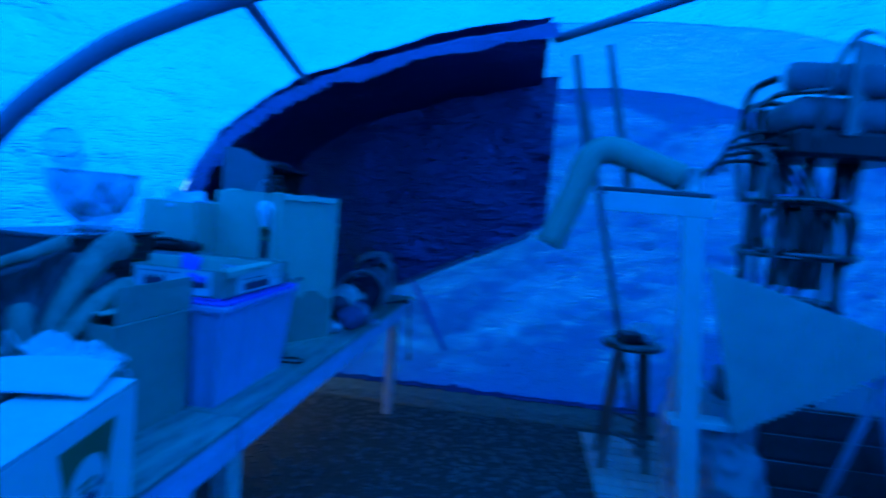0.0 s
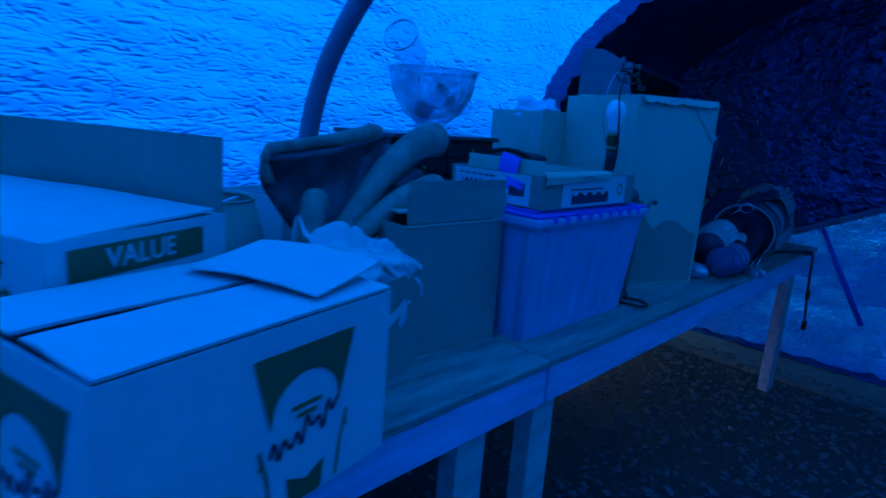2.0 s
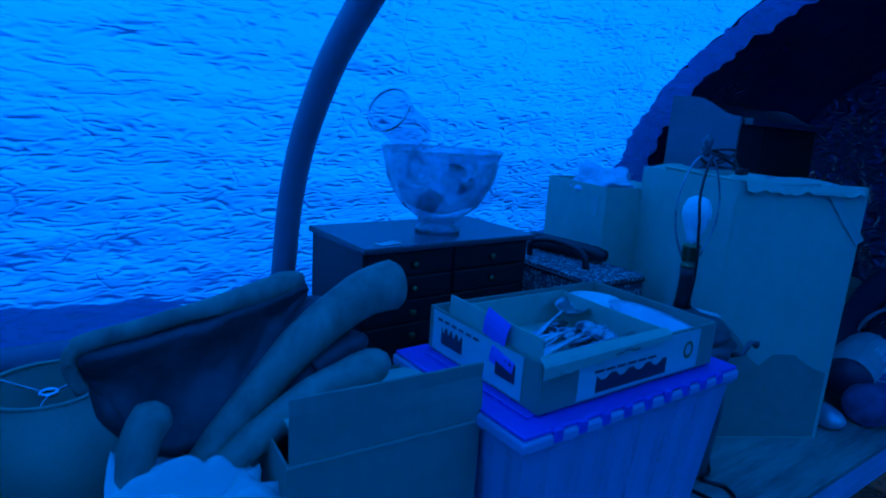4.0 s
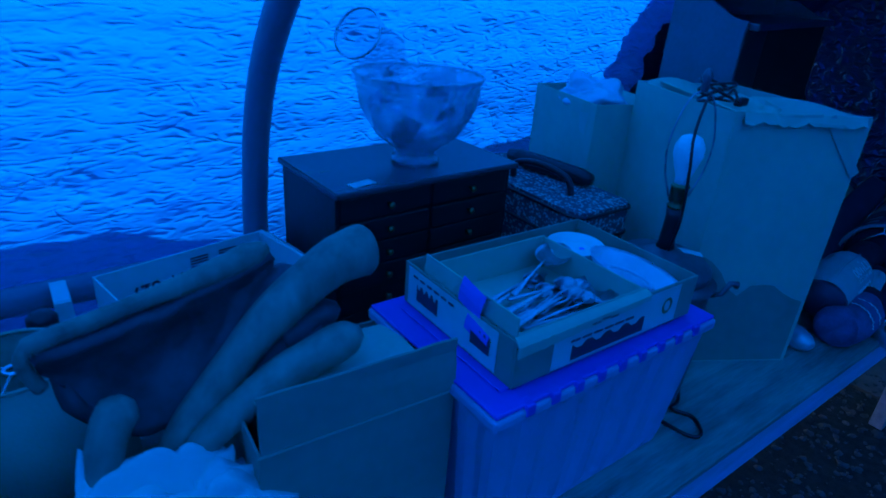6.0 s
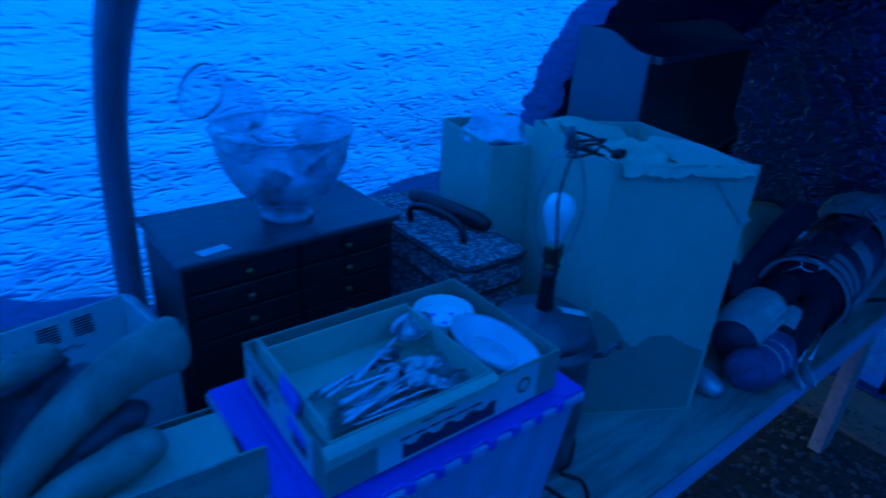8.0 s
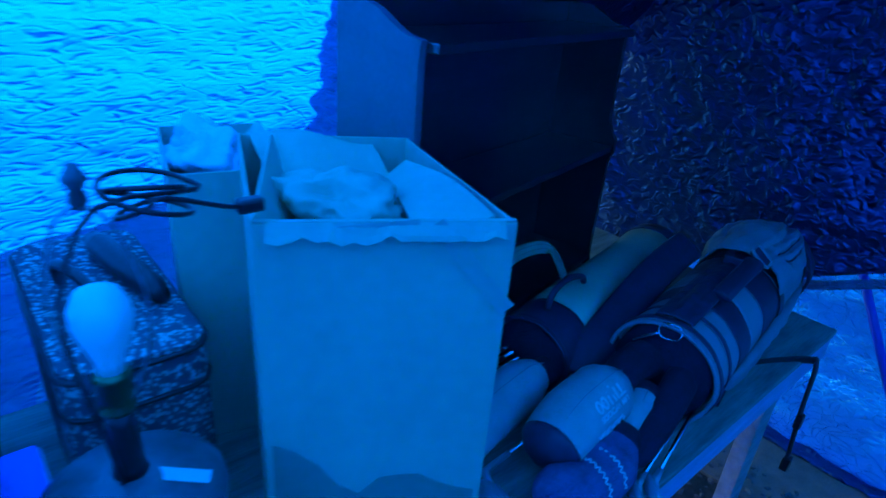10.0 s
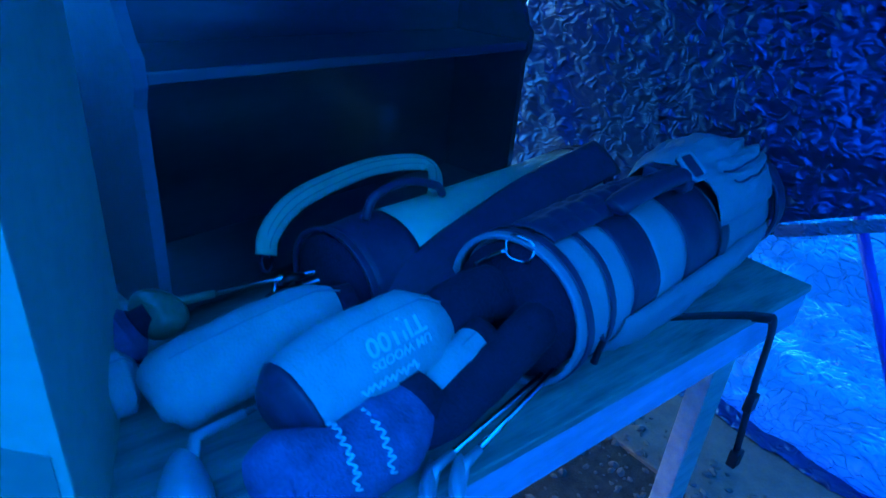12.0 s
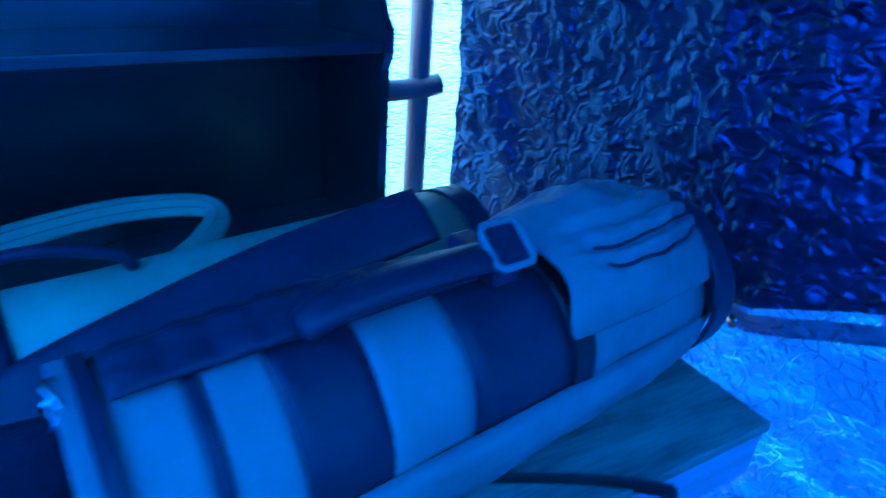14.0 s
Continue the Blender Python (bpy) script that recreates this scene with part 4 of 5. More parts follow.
pot = thing("iron_pot", pose(0.592, 0.215, 0.75), "dark iron pot with hooked handles under the lamp", "pot")
part("body", lathe([(0.06, 0), (0.075, 0.02), (0.085, 0.15), (0.08, 0.28), (0.09, 0.3), (0.0005, 0.3)], 32), M_BRONZE, pot, "", True)
for s in (-1, 1):
    part("handle", tube([(s * 0.06, -0.06 * 1, 0.27), (s * 0.075, -0.075, 0.275), (s * 0.088, -0.082, 0.3), (s * 0.1, -0.09, 0.296)], [0.006, 0.006, 0.006, 0.009], 8), M_BRONZE, pot, "", True)
lamp = thing("table_lamp", pose(0.595, 0.245, 1.0505), "bare bronze table lamp with its bulb and harp", "lamp")
part("base", lathe([(0.09, 0), (0.1, 0.006), (0.1, 0.02), (0.085, 0.034), (0.04, 0.046), (0.024, 0.055), (0.0005, 0.055)], 40), M_BRONZE, lamp, "round bronze base", True)
part("stem", lathe([(0.019, 0.055), (0.016, 0.07), (0.014, 0.12), (0.016, 0.14), (0.0005, 0.141)], 20), M_BLACKP, lamp, "", True)
part("socket", lathe([(0.016, 0.141), (0.018, 0.146), (0.013, 0.15), (0.017, 0.158), (0.017, 0.182), (0.019, 0.186), (0.015, 0.192), (0.0005, 0.193)], 20), M_BRASS, lamp, "brass socket", True)
part("bulb", lathe([(0.013, 0.19), (0.014, 0.205), (0.022, 0.228), (0.0285, 0.25), (0.028, 0.266), (0.02, 0.283), (0.008, 0.289), (0.0005, 0.29)], 28), M_BULB, lamp, "frosted white bulb", True)
part("harp", tube(spline([(0.018, -0.01, 0.165), (0.034, -0.02, 0.22), (0.038, -0.022, 0.28), (0.022, -0.013, 0.35), (0.0, 0, 0.37), (-0.022, 0.013, 0.35), (-0.038, 0.022, 0.28), (-0.034, 0.02, 0.22), (-0.018, 0.01, 0.165)], 5), 0.0019, 8), M_SILVER, lamp, "thin metal harp", True)
part("finial", lathe([(0.005, 0.368), (0.009, 0.376), (0.006, 0.386), (0.011, 0.396), (0.004, 0.41), (0.0005, 0.411)], 14), M_BRONZE, lamp, "", True)
loop = [(0.06 + 0.045 * math.cos(0.5 * k) * (1 - 0.01 * k), 0.01 + 0.03 * math.sin(0.5 * k), 0.365 + 0.02 * math.sin(0.37 * k)) for k in range(36)]
part("cord", tube(spline([(-0.012, -0.015, 0.05), (-0.02, -0.03, 0.13), (-0.035, -0.03, 0.24), (-0.03, -0.02, 0.3), (0.01, -0.01, 0.37)] + loop + [(0.13, 0.0, 0.345), (0.15, 0.01, 0.338)], 3), 0.0028, 7), M_BLACKP, lamp, "black cord wound round the harp", True)
cable = part("loose_cable", tube(spline([(0.545, 0.15, 0.754), (0.56, 0.07, 0.754), (0.59, 0.06, 0.754), (0.62, 0.1, 0.754), (0.6, 0.14, 0.756), (0.64, 0.15, 0.754), (0.7, 0.19, 0.754)], 6), 0.004, 8), M_BLACKP, None, "", True)
tagged(cable, "loose black cable on the plywood table", "cable")
part("plug", cube(0.145, 0.175, 0.0, 0.018, 0.33, 0.346, 0.004), M_BLACKP, lamp)
patch("price_tag", rect(0.06, 0.016), M_WHITE, lamp, pose(0.045, -0.03, 0.0445, 12, 12, -30), "white paper tag")

# ---- antler, lampshade, box of papers, clamp ----
antler = thing("moose_antler", pose(-0.3, 0.33, 0.95), "large weathered moose antler lying across the boxes", "antler")
AN = Vector((-0.3, 0.33, 0.95))


def an(*pts):
    return [Vector(p) - AN for p in pts]


def palm(u, v):
    a = Vector((-0.489, 0.36, 1.162)).lerp(Vector((-0.183, 0.4, 1.212)), u)
    a.z -= 0.012 * math.sin(u * 3.14)
    low = Vector((-0.468, 0.362, 1.06)) * (1 - u) ** 2 + Vector((-0.38, 0.33, 0.88)) * 2 * u * (1 - u) + Vector((-0.175, 0.375, 1.14)) * u ** 2
    p = a.lerp(low, v)
    p.y += 0.045 * math.sin(v * 3.0) * (1 - 0.3 * u)
    p += Vector((0.004, 0.01, 0.004)) * noise.noise(Vector((u * 9, v * 2.5, 3)))
    return p - AN


def gnarled(bm, amp=0.0025, freq=16):
    for v in bm.verts:
        v.co += Vector((noise.noise(v.co * freq), noise.noise(v.co * freq + Vector((9, 0, 0))), noise.noise(v.co * freq + Vector((0, 9, 0))))) * amp
    return bm


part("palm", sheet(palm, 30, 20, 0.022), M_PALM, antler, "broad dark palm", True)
part("palm_edge", gnarled(tube(spline(an((-0.482, 0.36, 1.105), (-0.492, 0.36, 1.13), (-0.494, 0.36, 1.148), (-0.486, 0.36, 1.162), (-0.47, 0.362, 1.168), (-0.44, 0.366, 1.172), (-0.33, 0.38, 1.185), (-0.24, 0.392, 1.198), (-0.183, 0.4, 1.21)), 5), [0.009] * 16 + [0.012] * 14 + [0.013 + 0.001 * k for k in range(8)] + [0.018, 0.014, 0.008], 12), 0.002, 14), M_ANTLER, antler, "rounded pale palm edge", True)
part("beam", gnarled(tube(spline(an((-0.42, 0.27, 0.955), (-0.35, 0.31, 1.005), (-0.275, 0.332, 1.067), (-0.2, 0.342, 1.133), (-0.115, 0.35, 1.183), (-0.07, 0.354, 1.194), (-0.036, 0.355, 1.196)), 6), [0.016 + 0.0008 * k for k in range(24)] + [0.0355 + 0.0006 * k for k in range(10)] + [0.038, 0.034, 0.02], 18)), M_ANTLER, antler, "thick smooth beam", True)
part("tine", gnarled(tube(spline(an((-0.36, 0.275, 0.975), (-0.3, 0.285, 1.022), (-0.22, 0.287, 1.064), (-0.15, 0.283, 1.09), (-0.095, 0.28, 1.105)), 5), [0.02 + 0.0006 * k for k in range(16)] + [0.029, 0.028, 0.026, 0.021, 0.01], 14)), M_ANTLER, antler, "blunt tine", True)
# Solid sheet in the hollow; the shade there is put into its dark colour.
part("web", gnarled(sheet(lambda u, v: Vector((-0.36, 0.29, 0.99)).lerp(Vector((-0.13, 0.345, 1.16)), u).lerp(Vector((-0.34, 0.285, 0.99)).lerp(Vector((-0.14, 0.285, 1.085)), u), v) + Vector((0, 0.025 * math.sin(3.14 * v), 0)) - AN, 18, 10, 0.014)), M_PALM, antler, "sheet between beam and tine, the hollow's shade in its colour", True)
part("tine", gnarled(tube(spline(an((-0.46, 0.24, 0.955), (-0.45, 0.265, 1.0), (-0.425, 0.3, 1.06), (-0.4, 0.315, 1.09)), 5), [0.018 + 0.0007 * k for k in range(13)] + [0.026, 0.02, 0.01], 12)), M_ANTLER, antler, "pale hooked tine", True)
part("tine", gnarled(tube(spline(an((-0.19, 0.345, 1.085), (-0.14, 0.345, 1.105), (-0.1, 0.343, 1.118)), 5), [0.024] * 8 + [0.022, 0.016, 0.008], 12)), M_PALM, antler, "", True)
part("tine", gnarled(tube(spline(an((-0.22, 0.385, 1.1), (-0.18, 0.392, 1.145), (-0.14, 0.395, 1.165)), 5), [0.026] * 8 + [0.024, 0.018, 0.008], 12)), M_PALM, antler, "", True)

shade_t = thing("lampshade", pose(-0.515, 0.525, 0.838), "olive cloth lampshade with a bare wire fitter", "lampshade")
part("cloth", lathe([(0.14, 0.0), (0.082, 0.215), (0.08, 0.215), (0.138, 0.0)], 48), M_SHADE, shade_t, "", True)
part("ring", tube([(0.081 * math.cos(k / 5.1), 0.081 * math.sin(k / 5.1), 0.215) for k in range(32)], 0.003, 8, closed=True), M_SHADE, shade_t, "", True)
for a in (20, 140, 260):
    part("spoke", tube([(0.012 * math.cos(radians(a)), 0.012 * math.sin(radians(a)), 0.2), (0.08 * math.cos(radians(a)), 0.08 * math.sin(radians(a)), 0.212)], 0.0018, 6), M_STEEL, shade_t)
part("hub", tube([(0.011 * math.cos(k / 1.91), 0.011 * math.sin(k / 1.91), 0.2) for k in range(12)], 0.0035, 8, closed=True), M_STEEL, shade_t, "white washer", True)
part("stand_ring", lathe([(0.14, 0.0), (0.13, -0.1), (0.12, -0.1), (0.13, 0.0)], 32), M_CARD, shade_t)

paper_box = carton("marked_box", (-0.338, 0.545, 0.75), (0.33, 0.064), 0.345, 0.228, 0.288, M_WHITE, "open white carton with handwriting and stamped squares", [("right", -150, 0.02)])
words("W-827", 0.04, M_INK, paper_box, pose(0.115, 0.2225, 0.232, 90) @ pose(0, 0, 0, 0, 0, 183))
for x in (0.2, 0.262):
    for k in range(7):
        patch("stamp", rect(0.038, 0.0032), M_INK, paper_box, pose(x, 0.2232, 0.232 + 0.0062 * k, 90), "grey printed bars")
for k in range(4):
    patch("handwriting", rect(0.03 - 0.004 * k, 0.0022), M_INK, paper_box, pose(0.19 + 0.02 * k, 0.2232, 0.212 - 0.005 * (k % 2), 90) @ pose(0, 0, 0, 0, 0, 8))
clamp = thing("strap_clamp", pose(-0.433, 0.885, 0.93), "white strap with a black clip on the pipe", "clamp")
part("strap", cube(-0.015, 0.015, -0.045, 0.045, 0.03, 0.036, 0.002), M_PAPER, clamp, "white strap")
part("strap_front", cube(-0.015, 0.015, -0.05, -0.044, -0.06, 0.034, 0.002), M_PAPER, clamp)
part("clip", cube(-0.018, 0.018, -0.062, -0.044, -0.13, -0.06, 0.005), M_BLACKP, clamp, "black clip")
knob = part("bottle_stopper", lathe([(0.02, 0), (0.02, 0.2), (0.024, 0.21), (0.024, 0.255), (0.015, 0.265), (0.0005, 0.266)], 20), M_BLACKP, None, "", True)
knob.matrix_world = pose(-0.47, 0.72, 0.75)
tagged(knob, "slim black bottle standing by the tarp", "bottle")
tote = thing("foam_sheet", pose(-0.78, 0.5, 0.75), "low white foam sheet lying behind the boxes", "sheet")
part("panel", cube(0, 0.5, 0.1, 0.38, 0, 0.03, 0.006), M_WHITE, tote)

# ---- bookcase ----
bookcase = thing("bookcase", frame_at((1.2, 0.49, 0.75), (0.95, 0.2)), "dark-stained open bookcase with scalloped sides, the left one grey", "bookcase")


def side_panel(x, material):
    prof = [(0.0, 0.0), (0.012, 0.03), (0.012, 0.37), (0.0, 0.4), (0.0, 0.44), (0.016, 0.46), (0.032, 0.5), (0.034, 0.73), (0.03, 0.768)]
    prof += [(0.045 + 0.125 * k / 10, 0.77 + 0.05 * (3 * (k / 10) ** 2 - 2 * (k / 10) ** 3)) for k in range(11)] + [(0.24, 0.822), (0.24, 0.0)]
    bm = bmesh.new()
    fa = bm.faces.new([bm.verts.new((x, y, z)) for y, z in prof])
    r = bmesh.ops.extrude_face_region(bm, geom=[fa])
    bmesh.ops.translate(bm, verts=[v for v in r["geom"] if isinstance(v, bmesh.types.BMVert)], vec=(0.019, 0, 0))
    return part("side", bm, material, bookcase, "scalloped side board")


# Left side is grey, the right one dark like the shelves.
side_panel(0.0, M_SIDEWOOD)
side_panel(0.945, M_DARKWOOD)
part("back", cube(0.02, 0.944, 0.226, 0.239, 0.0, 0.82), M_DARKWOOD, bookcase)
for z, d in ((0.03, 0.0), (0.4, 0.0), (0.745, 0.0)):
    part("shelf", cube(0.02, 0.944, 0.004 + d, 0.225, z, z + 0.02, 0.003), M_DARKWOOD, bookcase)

# ---- golf bags ----
A1, B1 = Vector((1.6, 0.13, 0.876)), Vector((2.42, 0.25, 0.884))
d1 = B1 - A1
golf = thing("golf_bag", frame_at(A1, d1), "striped grey and navy golf bag lying on its side", "golf bag")
LIE = pose(0, 0, 0, 0, 90, 0)


def band(name, x0, x1, r, material, parent, label="", bulge=0.0):
    prof = [(r, x0)] + [(r + bulge * math.sin(3.14159 * k / 6), x0 + (x1 - x0) * k / 6) for k in range(1, 6)] + [(r, x1)]
    bm = lathe(prof + [(r - 0.008, x1), (r - 0.008, x0), (r, x0)], 40)
    bmesh.ops.delete(bm, geom=[q for q in bm.faces if len(q.verts) > 4], context="FACES")
    bmesh.ops.remove_doubles(bm, verts=bm.verts, dist=0.0001)
    for v in bm.verts:
        v.co.x += 0.004 * noise.noise(v.co * 14)
        v.co.y += 0.004 * noise.noise(v.co * 14 + Vector((5, 0, 0)))
        v.co = LIE @ Vector((v.co.x * 0.97, v.co.y * 1.0, v.co.z))
    return part(name, bm, material, parent, label, True)


for x0, x1, r, m_, nm in ((0.0, 0.016, 0.124, M_GREY, "mouth_rim"), (0.016, 0.03, 0.127, M_NAVY, "mouth_piping"), (0.03, 0.088, 0.119, M_STONE, "band"), (0.088, 0.1, 0.122, M_NAVY, "seam"),
                          (0.1, 0.158, 0.119, M_STONE, "band"), (0.158, 0.245, 0.12, M_NAVY, "band"), (0.245, 0.345, 0.121, M_STONE, "band"), (0.345, 0.495, 0.12, M_NAVY, "band"),
                          (0.495, 0.53, 0.123, M_BLACKP, "seam"), (0.53, 0.78, 0.12, M_GREY, "band"), (0.785, 0.83, 0.138, M_NAVY, "base_rim")):
    band(nm, x0, x1, r, m_, golf)
part("base", lathe([(0.0005, 0.8), (0.12, 0.8), (0.12, 0.81), (0.0005, 0.812)], 36, m=LIE), M_NAVY, golf)
part("lining", lathe([(0.106, 0.004), (0.104, 0.3), (0.0005, 0.32)], 36, m=LIE), M_KNIT, golf, "dark lining", True)


def pouch(x0, x1, ang, w, d, r0=0.115):
    """Soft pocket on the bag: x0 to x1 along it, round the axis at ang."""
    def f(u, v):
        a = radians(ang + w * (2 * v - 1))
        edge = (math.sin(math.pi * min(1, max(0, u))) ** 0.35) * (math.sin(math.pi * v) ** 0.4)
        r = r0 + d * edge * (1 + 0.25 * noise.noise(Vector((u * 4, v * 7, ang)))) + 0.008 * edge * noise.noise(Vector((u * 12, v * 16, ang)))
        return Vector((x0 + (x1 - x0) * u, -r * math.sin(a), r * math.cos(a)))
    return sheet(f, 22, 16, 0.003)


FOLDS = ((10, 9, 0.012), (21, 10, 0.015), (31, 8, 0.012), (-24, -8, 0.01))


def hood_point(u, ang, lift=0.0):
    """Slumped hood: folds run along it, gathered at the near end."""
    v = (ang + 68) / 136
    edge = (math.sin(math.pi * min(1, max(0, 0.04 + 0.93 * u))) ** 0.45) * (max(0.0, math.sin(math.pi * v)) ** 0.4)
    r = 0.115 + 0.058 * edge * (1 + 0.3 * noise.noise(Vector((u * 3, v * 5, 2)))) + 0.008 * edge * noise.noise(Vector((u * 9, v * 14, 7)))
    for c, sag, deep in FOLDS:
        d = ang - (c + sag * math.sin(math.pi * u) + 3 * noise.noise(Vector((u * 5, c, 0))))
        r += edge * deep * (0.5 + u) * (0.75 * math.exp(-((d + 4.5) / 4) ** 2) - 0.8 * math.exp(-(d / 2.1) ** 2)) * min(1, 4 * u)
    a_ = radians(ang)
    return Vector((0.5 + 0.29 * u + 0.012 * noise.noise(Vector((v * 6, u * 2, 4))), -(r + lift) * math.sin(a_), (r + lift) * math.cos(a_)))


part("hood", sheet(lambda u, v: hood_point(u, 136 * v - 68), 60, 110, 0.003), M_GREY, golf, "slumped grey hood pocket with deep folds", True)
for c in (21, 31):
    part("zip", tube([hood_point(0.2 + 0.7 * k / 30, c + 9 * math.sin(math.pi * (0.2 + 0.7 * k / 30)) + 3 * noise.noise(Vector(((0.2 + 0.7 * k / 30) * 5, c, 0))), 0.0005) for k in range(31)], 0.0028, 6), M_NAVY, golf, "dark zip", True)
part("side_pocket", pouch(0.14, 0.8, 128, 34, 0.03, 0.122), M_GREY, golf, "long grey side pocket", True)
part("pen_loop", tube([(0.07, -0.117, -0.01), (0.075, -0.121, -0.02), (0.07, -0.117, -0.06)], 0.006, 8), M_NAVY, golf, "", True)
def quilted(u, v):
    a_ = radians(-4 + 20 * (2 * v - 1))
    e = (math.sin(math.pi * u) * math.sin(math.pi * v)) ** 0.4
    r = 0.124 + 0.012 * e + 0.006 * e * abs(math.sin(u * 28) * math.sin(v * 9.4)) + 0.005 * e * noise.noise(Vector((u * 8, v * 3, 1)))
    return Vector((0.035 + 0.385 * u, -r * math.sin(a_), r * math.cos(a_)))


part("top_panel", sheet(quilted, 80, 30, 0.003), M_NAVY, golf, "quilted navy top panel", True)
part("handle", tube(spline([(0.19, -0.035, 0.13), (0.22, -0.04, 0.146), (0.3, -0.045, 0.156), (0.38, -0.045, 0.156), (0.42, -0.045, 0.15)], 6), [0.012] + [0.024] * 22 + [0.02] * 2, 12, flat=0.6), M_NAVY, golf, "padded navy handle", True)
buckle = part("buckle", cube(-0.026, 0.026, -0.026, 0.026, 0, 0.012, 0.005), M_NAVY, golf, "square plastic buckle")
buckle.matrix_local = pose(0.425, -0.045, 0.158, 38, 0, 0)
part("rim", tube([(x, y, 0.012) for x, y in ((-0.02, -0.027), (0.02, -0.027), (0.027, -0.02), (0.027, 0.02), (0.02, 0.027), (-0.02, 0.027), (-0.027, 0.02), (-0.027, -0.02))], 0.0045, 8, closed=True), M_STONE, buckle, "raised pale rim", True)
part("web", cube(0.405, 0.445, -0.06, 0.03, 0.118, 0.15, 0.006), M_NAVY, golf)
part("strap", tube(spline([(-0.11, 0.125, -0.03), (-0.02, 0.14, 0.015), (0.12, 0.145, 0.055), (0.26, 0.145, 0.09), (0.38, 0.14, 0.112), (0.45, 0.13, 0.128)], 6), 0.045, 14, flat=0.22, up=(0, -0.5, 0.85)), M_NAVY, golf, "wide padded navy shoulder strap", True)
part("ring", tube([(0.0 + 0.004 * math.sin(k), 0.025 * math.cos(k / 3.2), 0.105 + 0.02 * math.sin(k / 3.2)) for k in range(20)], 0.0022, 8, closed=True), M_STEEL, golf, "steel key ring", True)
part("clip", tube(spline([(-0.004, 0.02, 0.095), (-0.008, 0.045, 0.075), (-0.006, 0.07, 0.05)], 5), 0.004, 8), M_STEEL, golf, "steel snap clip", True)
hang = thing("hanging_strap", pose(2.2, -0.02, 0.74), "black webbing strap hanging from the table edge", "strap")
part("webbing", tube(spline([(-0.2, 0.11, 0.012), (-0.1, 0.06, 0.014), (-0.02, 0.01, 0.014), (0.0, -0.008, -0.005), (0.005, -0.016, -0.15), (0.015, -0.03, -0.34)], 6), 0.012, 10, flat=0.25, up=(0.3, 1, 0)), M_BLACKP, hang, "", True)
part("slider", cube(-0.008, 0.022, -0.03, -0.012, -0.215, -0.17, 0.004), M_BLACKP, hang)
part("end_clip", cube(0.0, 0.03, -0.042, -0.02, -0.37, -0.325, 0.004), M_BLACKP, hang)

bag2 = thing("vinyl_golf_bag", frame_at((1.42, 0.355, 0.852), (0.97, 0.2)), "cream vinyl golf bag with navy trim lying behind", "golf bag")
for x0, x1, r, m_, nm in ((0.0, 0.012, 0.104, M_NAVY, "mouth_rim"), (0.012, 0.12, 0.1, M_NAVY, "collar"), (0.12, 0.75, 0.097, M_CREAM, "body"), (0.75, 0.8, 0.1, M_NAVY, "base_rim")):
    band(nm, x0, x1, r, m_, bag2)
part("lining", lathe([(0.087, 0.004), (0.085, 0.3), (0.0005, 0.32)], 32, m=LIE), M_KNIT, bag2, "", True)
part("base", lathe([(0.0005, 0.78), (0.098, 0.78), (0.0005, 0.79)], 32, m=LIE), M_NAVY, bag2)
inv_bag = bag2.matrix_world.inverted()
STRAP = spline([inv_bag @ Vector(p) for p in ((1.372, 0.5, 0.855), (1.385, 0.515, 0.885), (1.43, 0.54, 0.915), (1.5, 0.57, 0.93), (1.65, 0.625, 0.935), (1.77, 0.635, 0.928), (1.805, 0.61, 0.915), (1.77, 0.55, 0.9), (1.717, 0.485, 0.895))], 7)
strap = part("strap", tube(STRAP, 0.02, 14, flat=0.4, up=(0, -0.75, 0.65)), M_CREAM, bag2, "cream padded strap", True)
for off in (-0.007, 0.007):
    part("stitching", tube([p + Vector((0, -0.0062, 0.0055)) + Vector((0, 0.65, 0.75)) * off for p in STRAP[3:-8]], 0.0014, 6), M_SHADE, strap, "", True)
part("buckle", tube([STRAP[0] + Vector((0.012 * math.cos(k / 1.27), 0, -0.012 + 0.02 * math.sin(k / 1.27))) for k in range(8)], 0.004, 8, closed=True), M_NAVY, bag2, "dark strap buckle", True)
part("carry_handle", tube(spline([(0.07, 0.0, 0.1), (0.09, 0.0, 0.135), (0.16, 0.0, 0.145), (0.24, 0.0, 0.12), (0.26, 0, 0.098)], 5), 0.008, 8), M_NAVY, bag2, "", True)


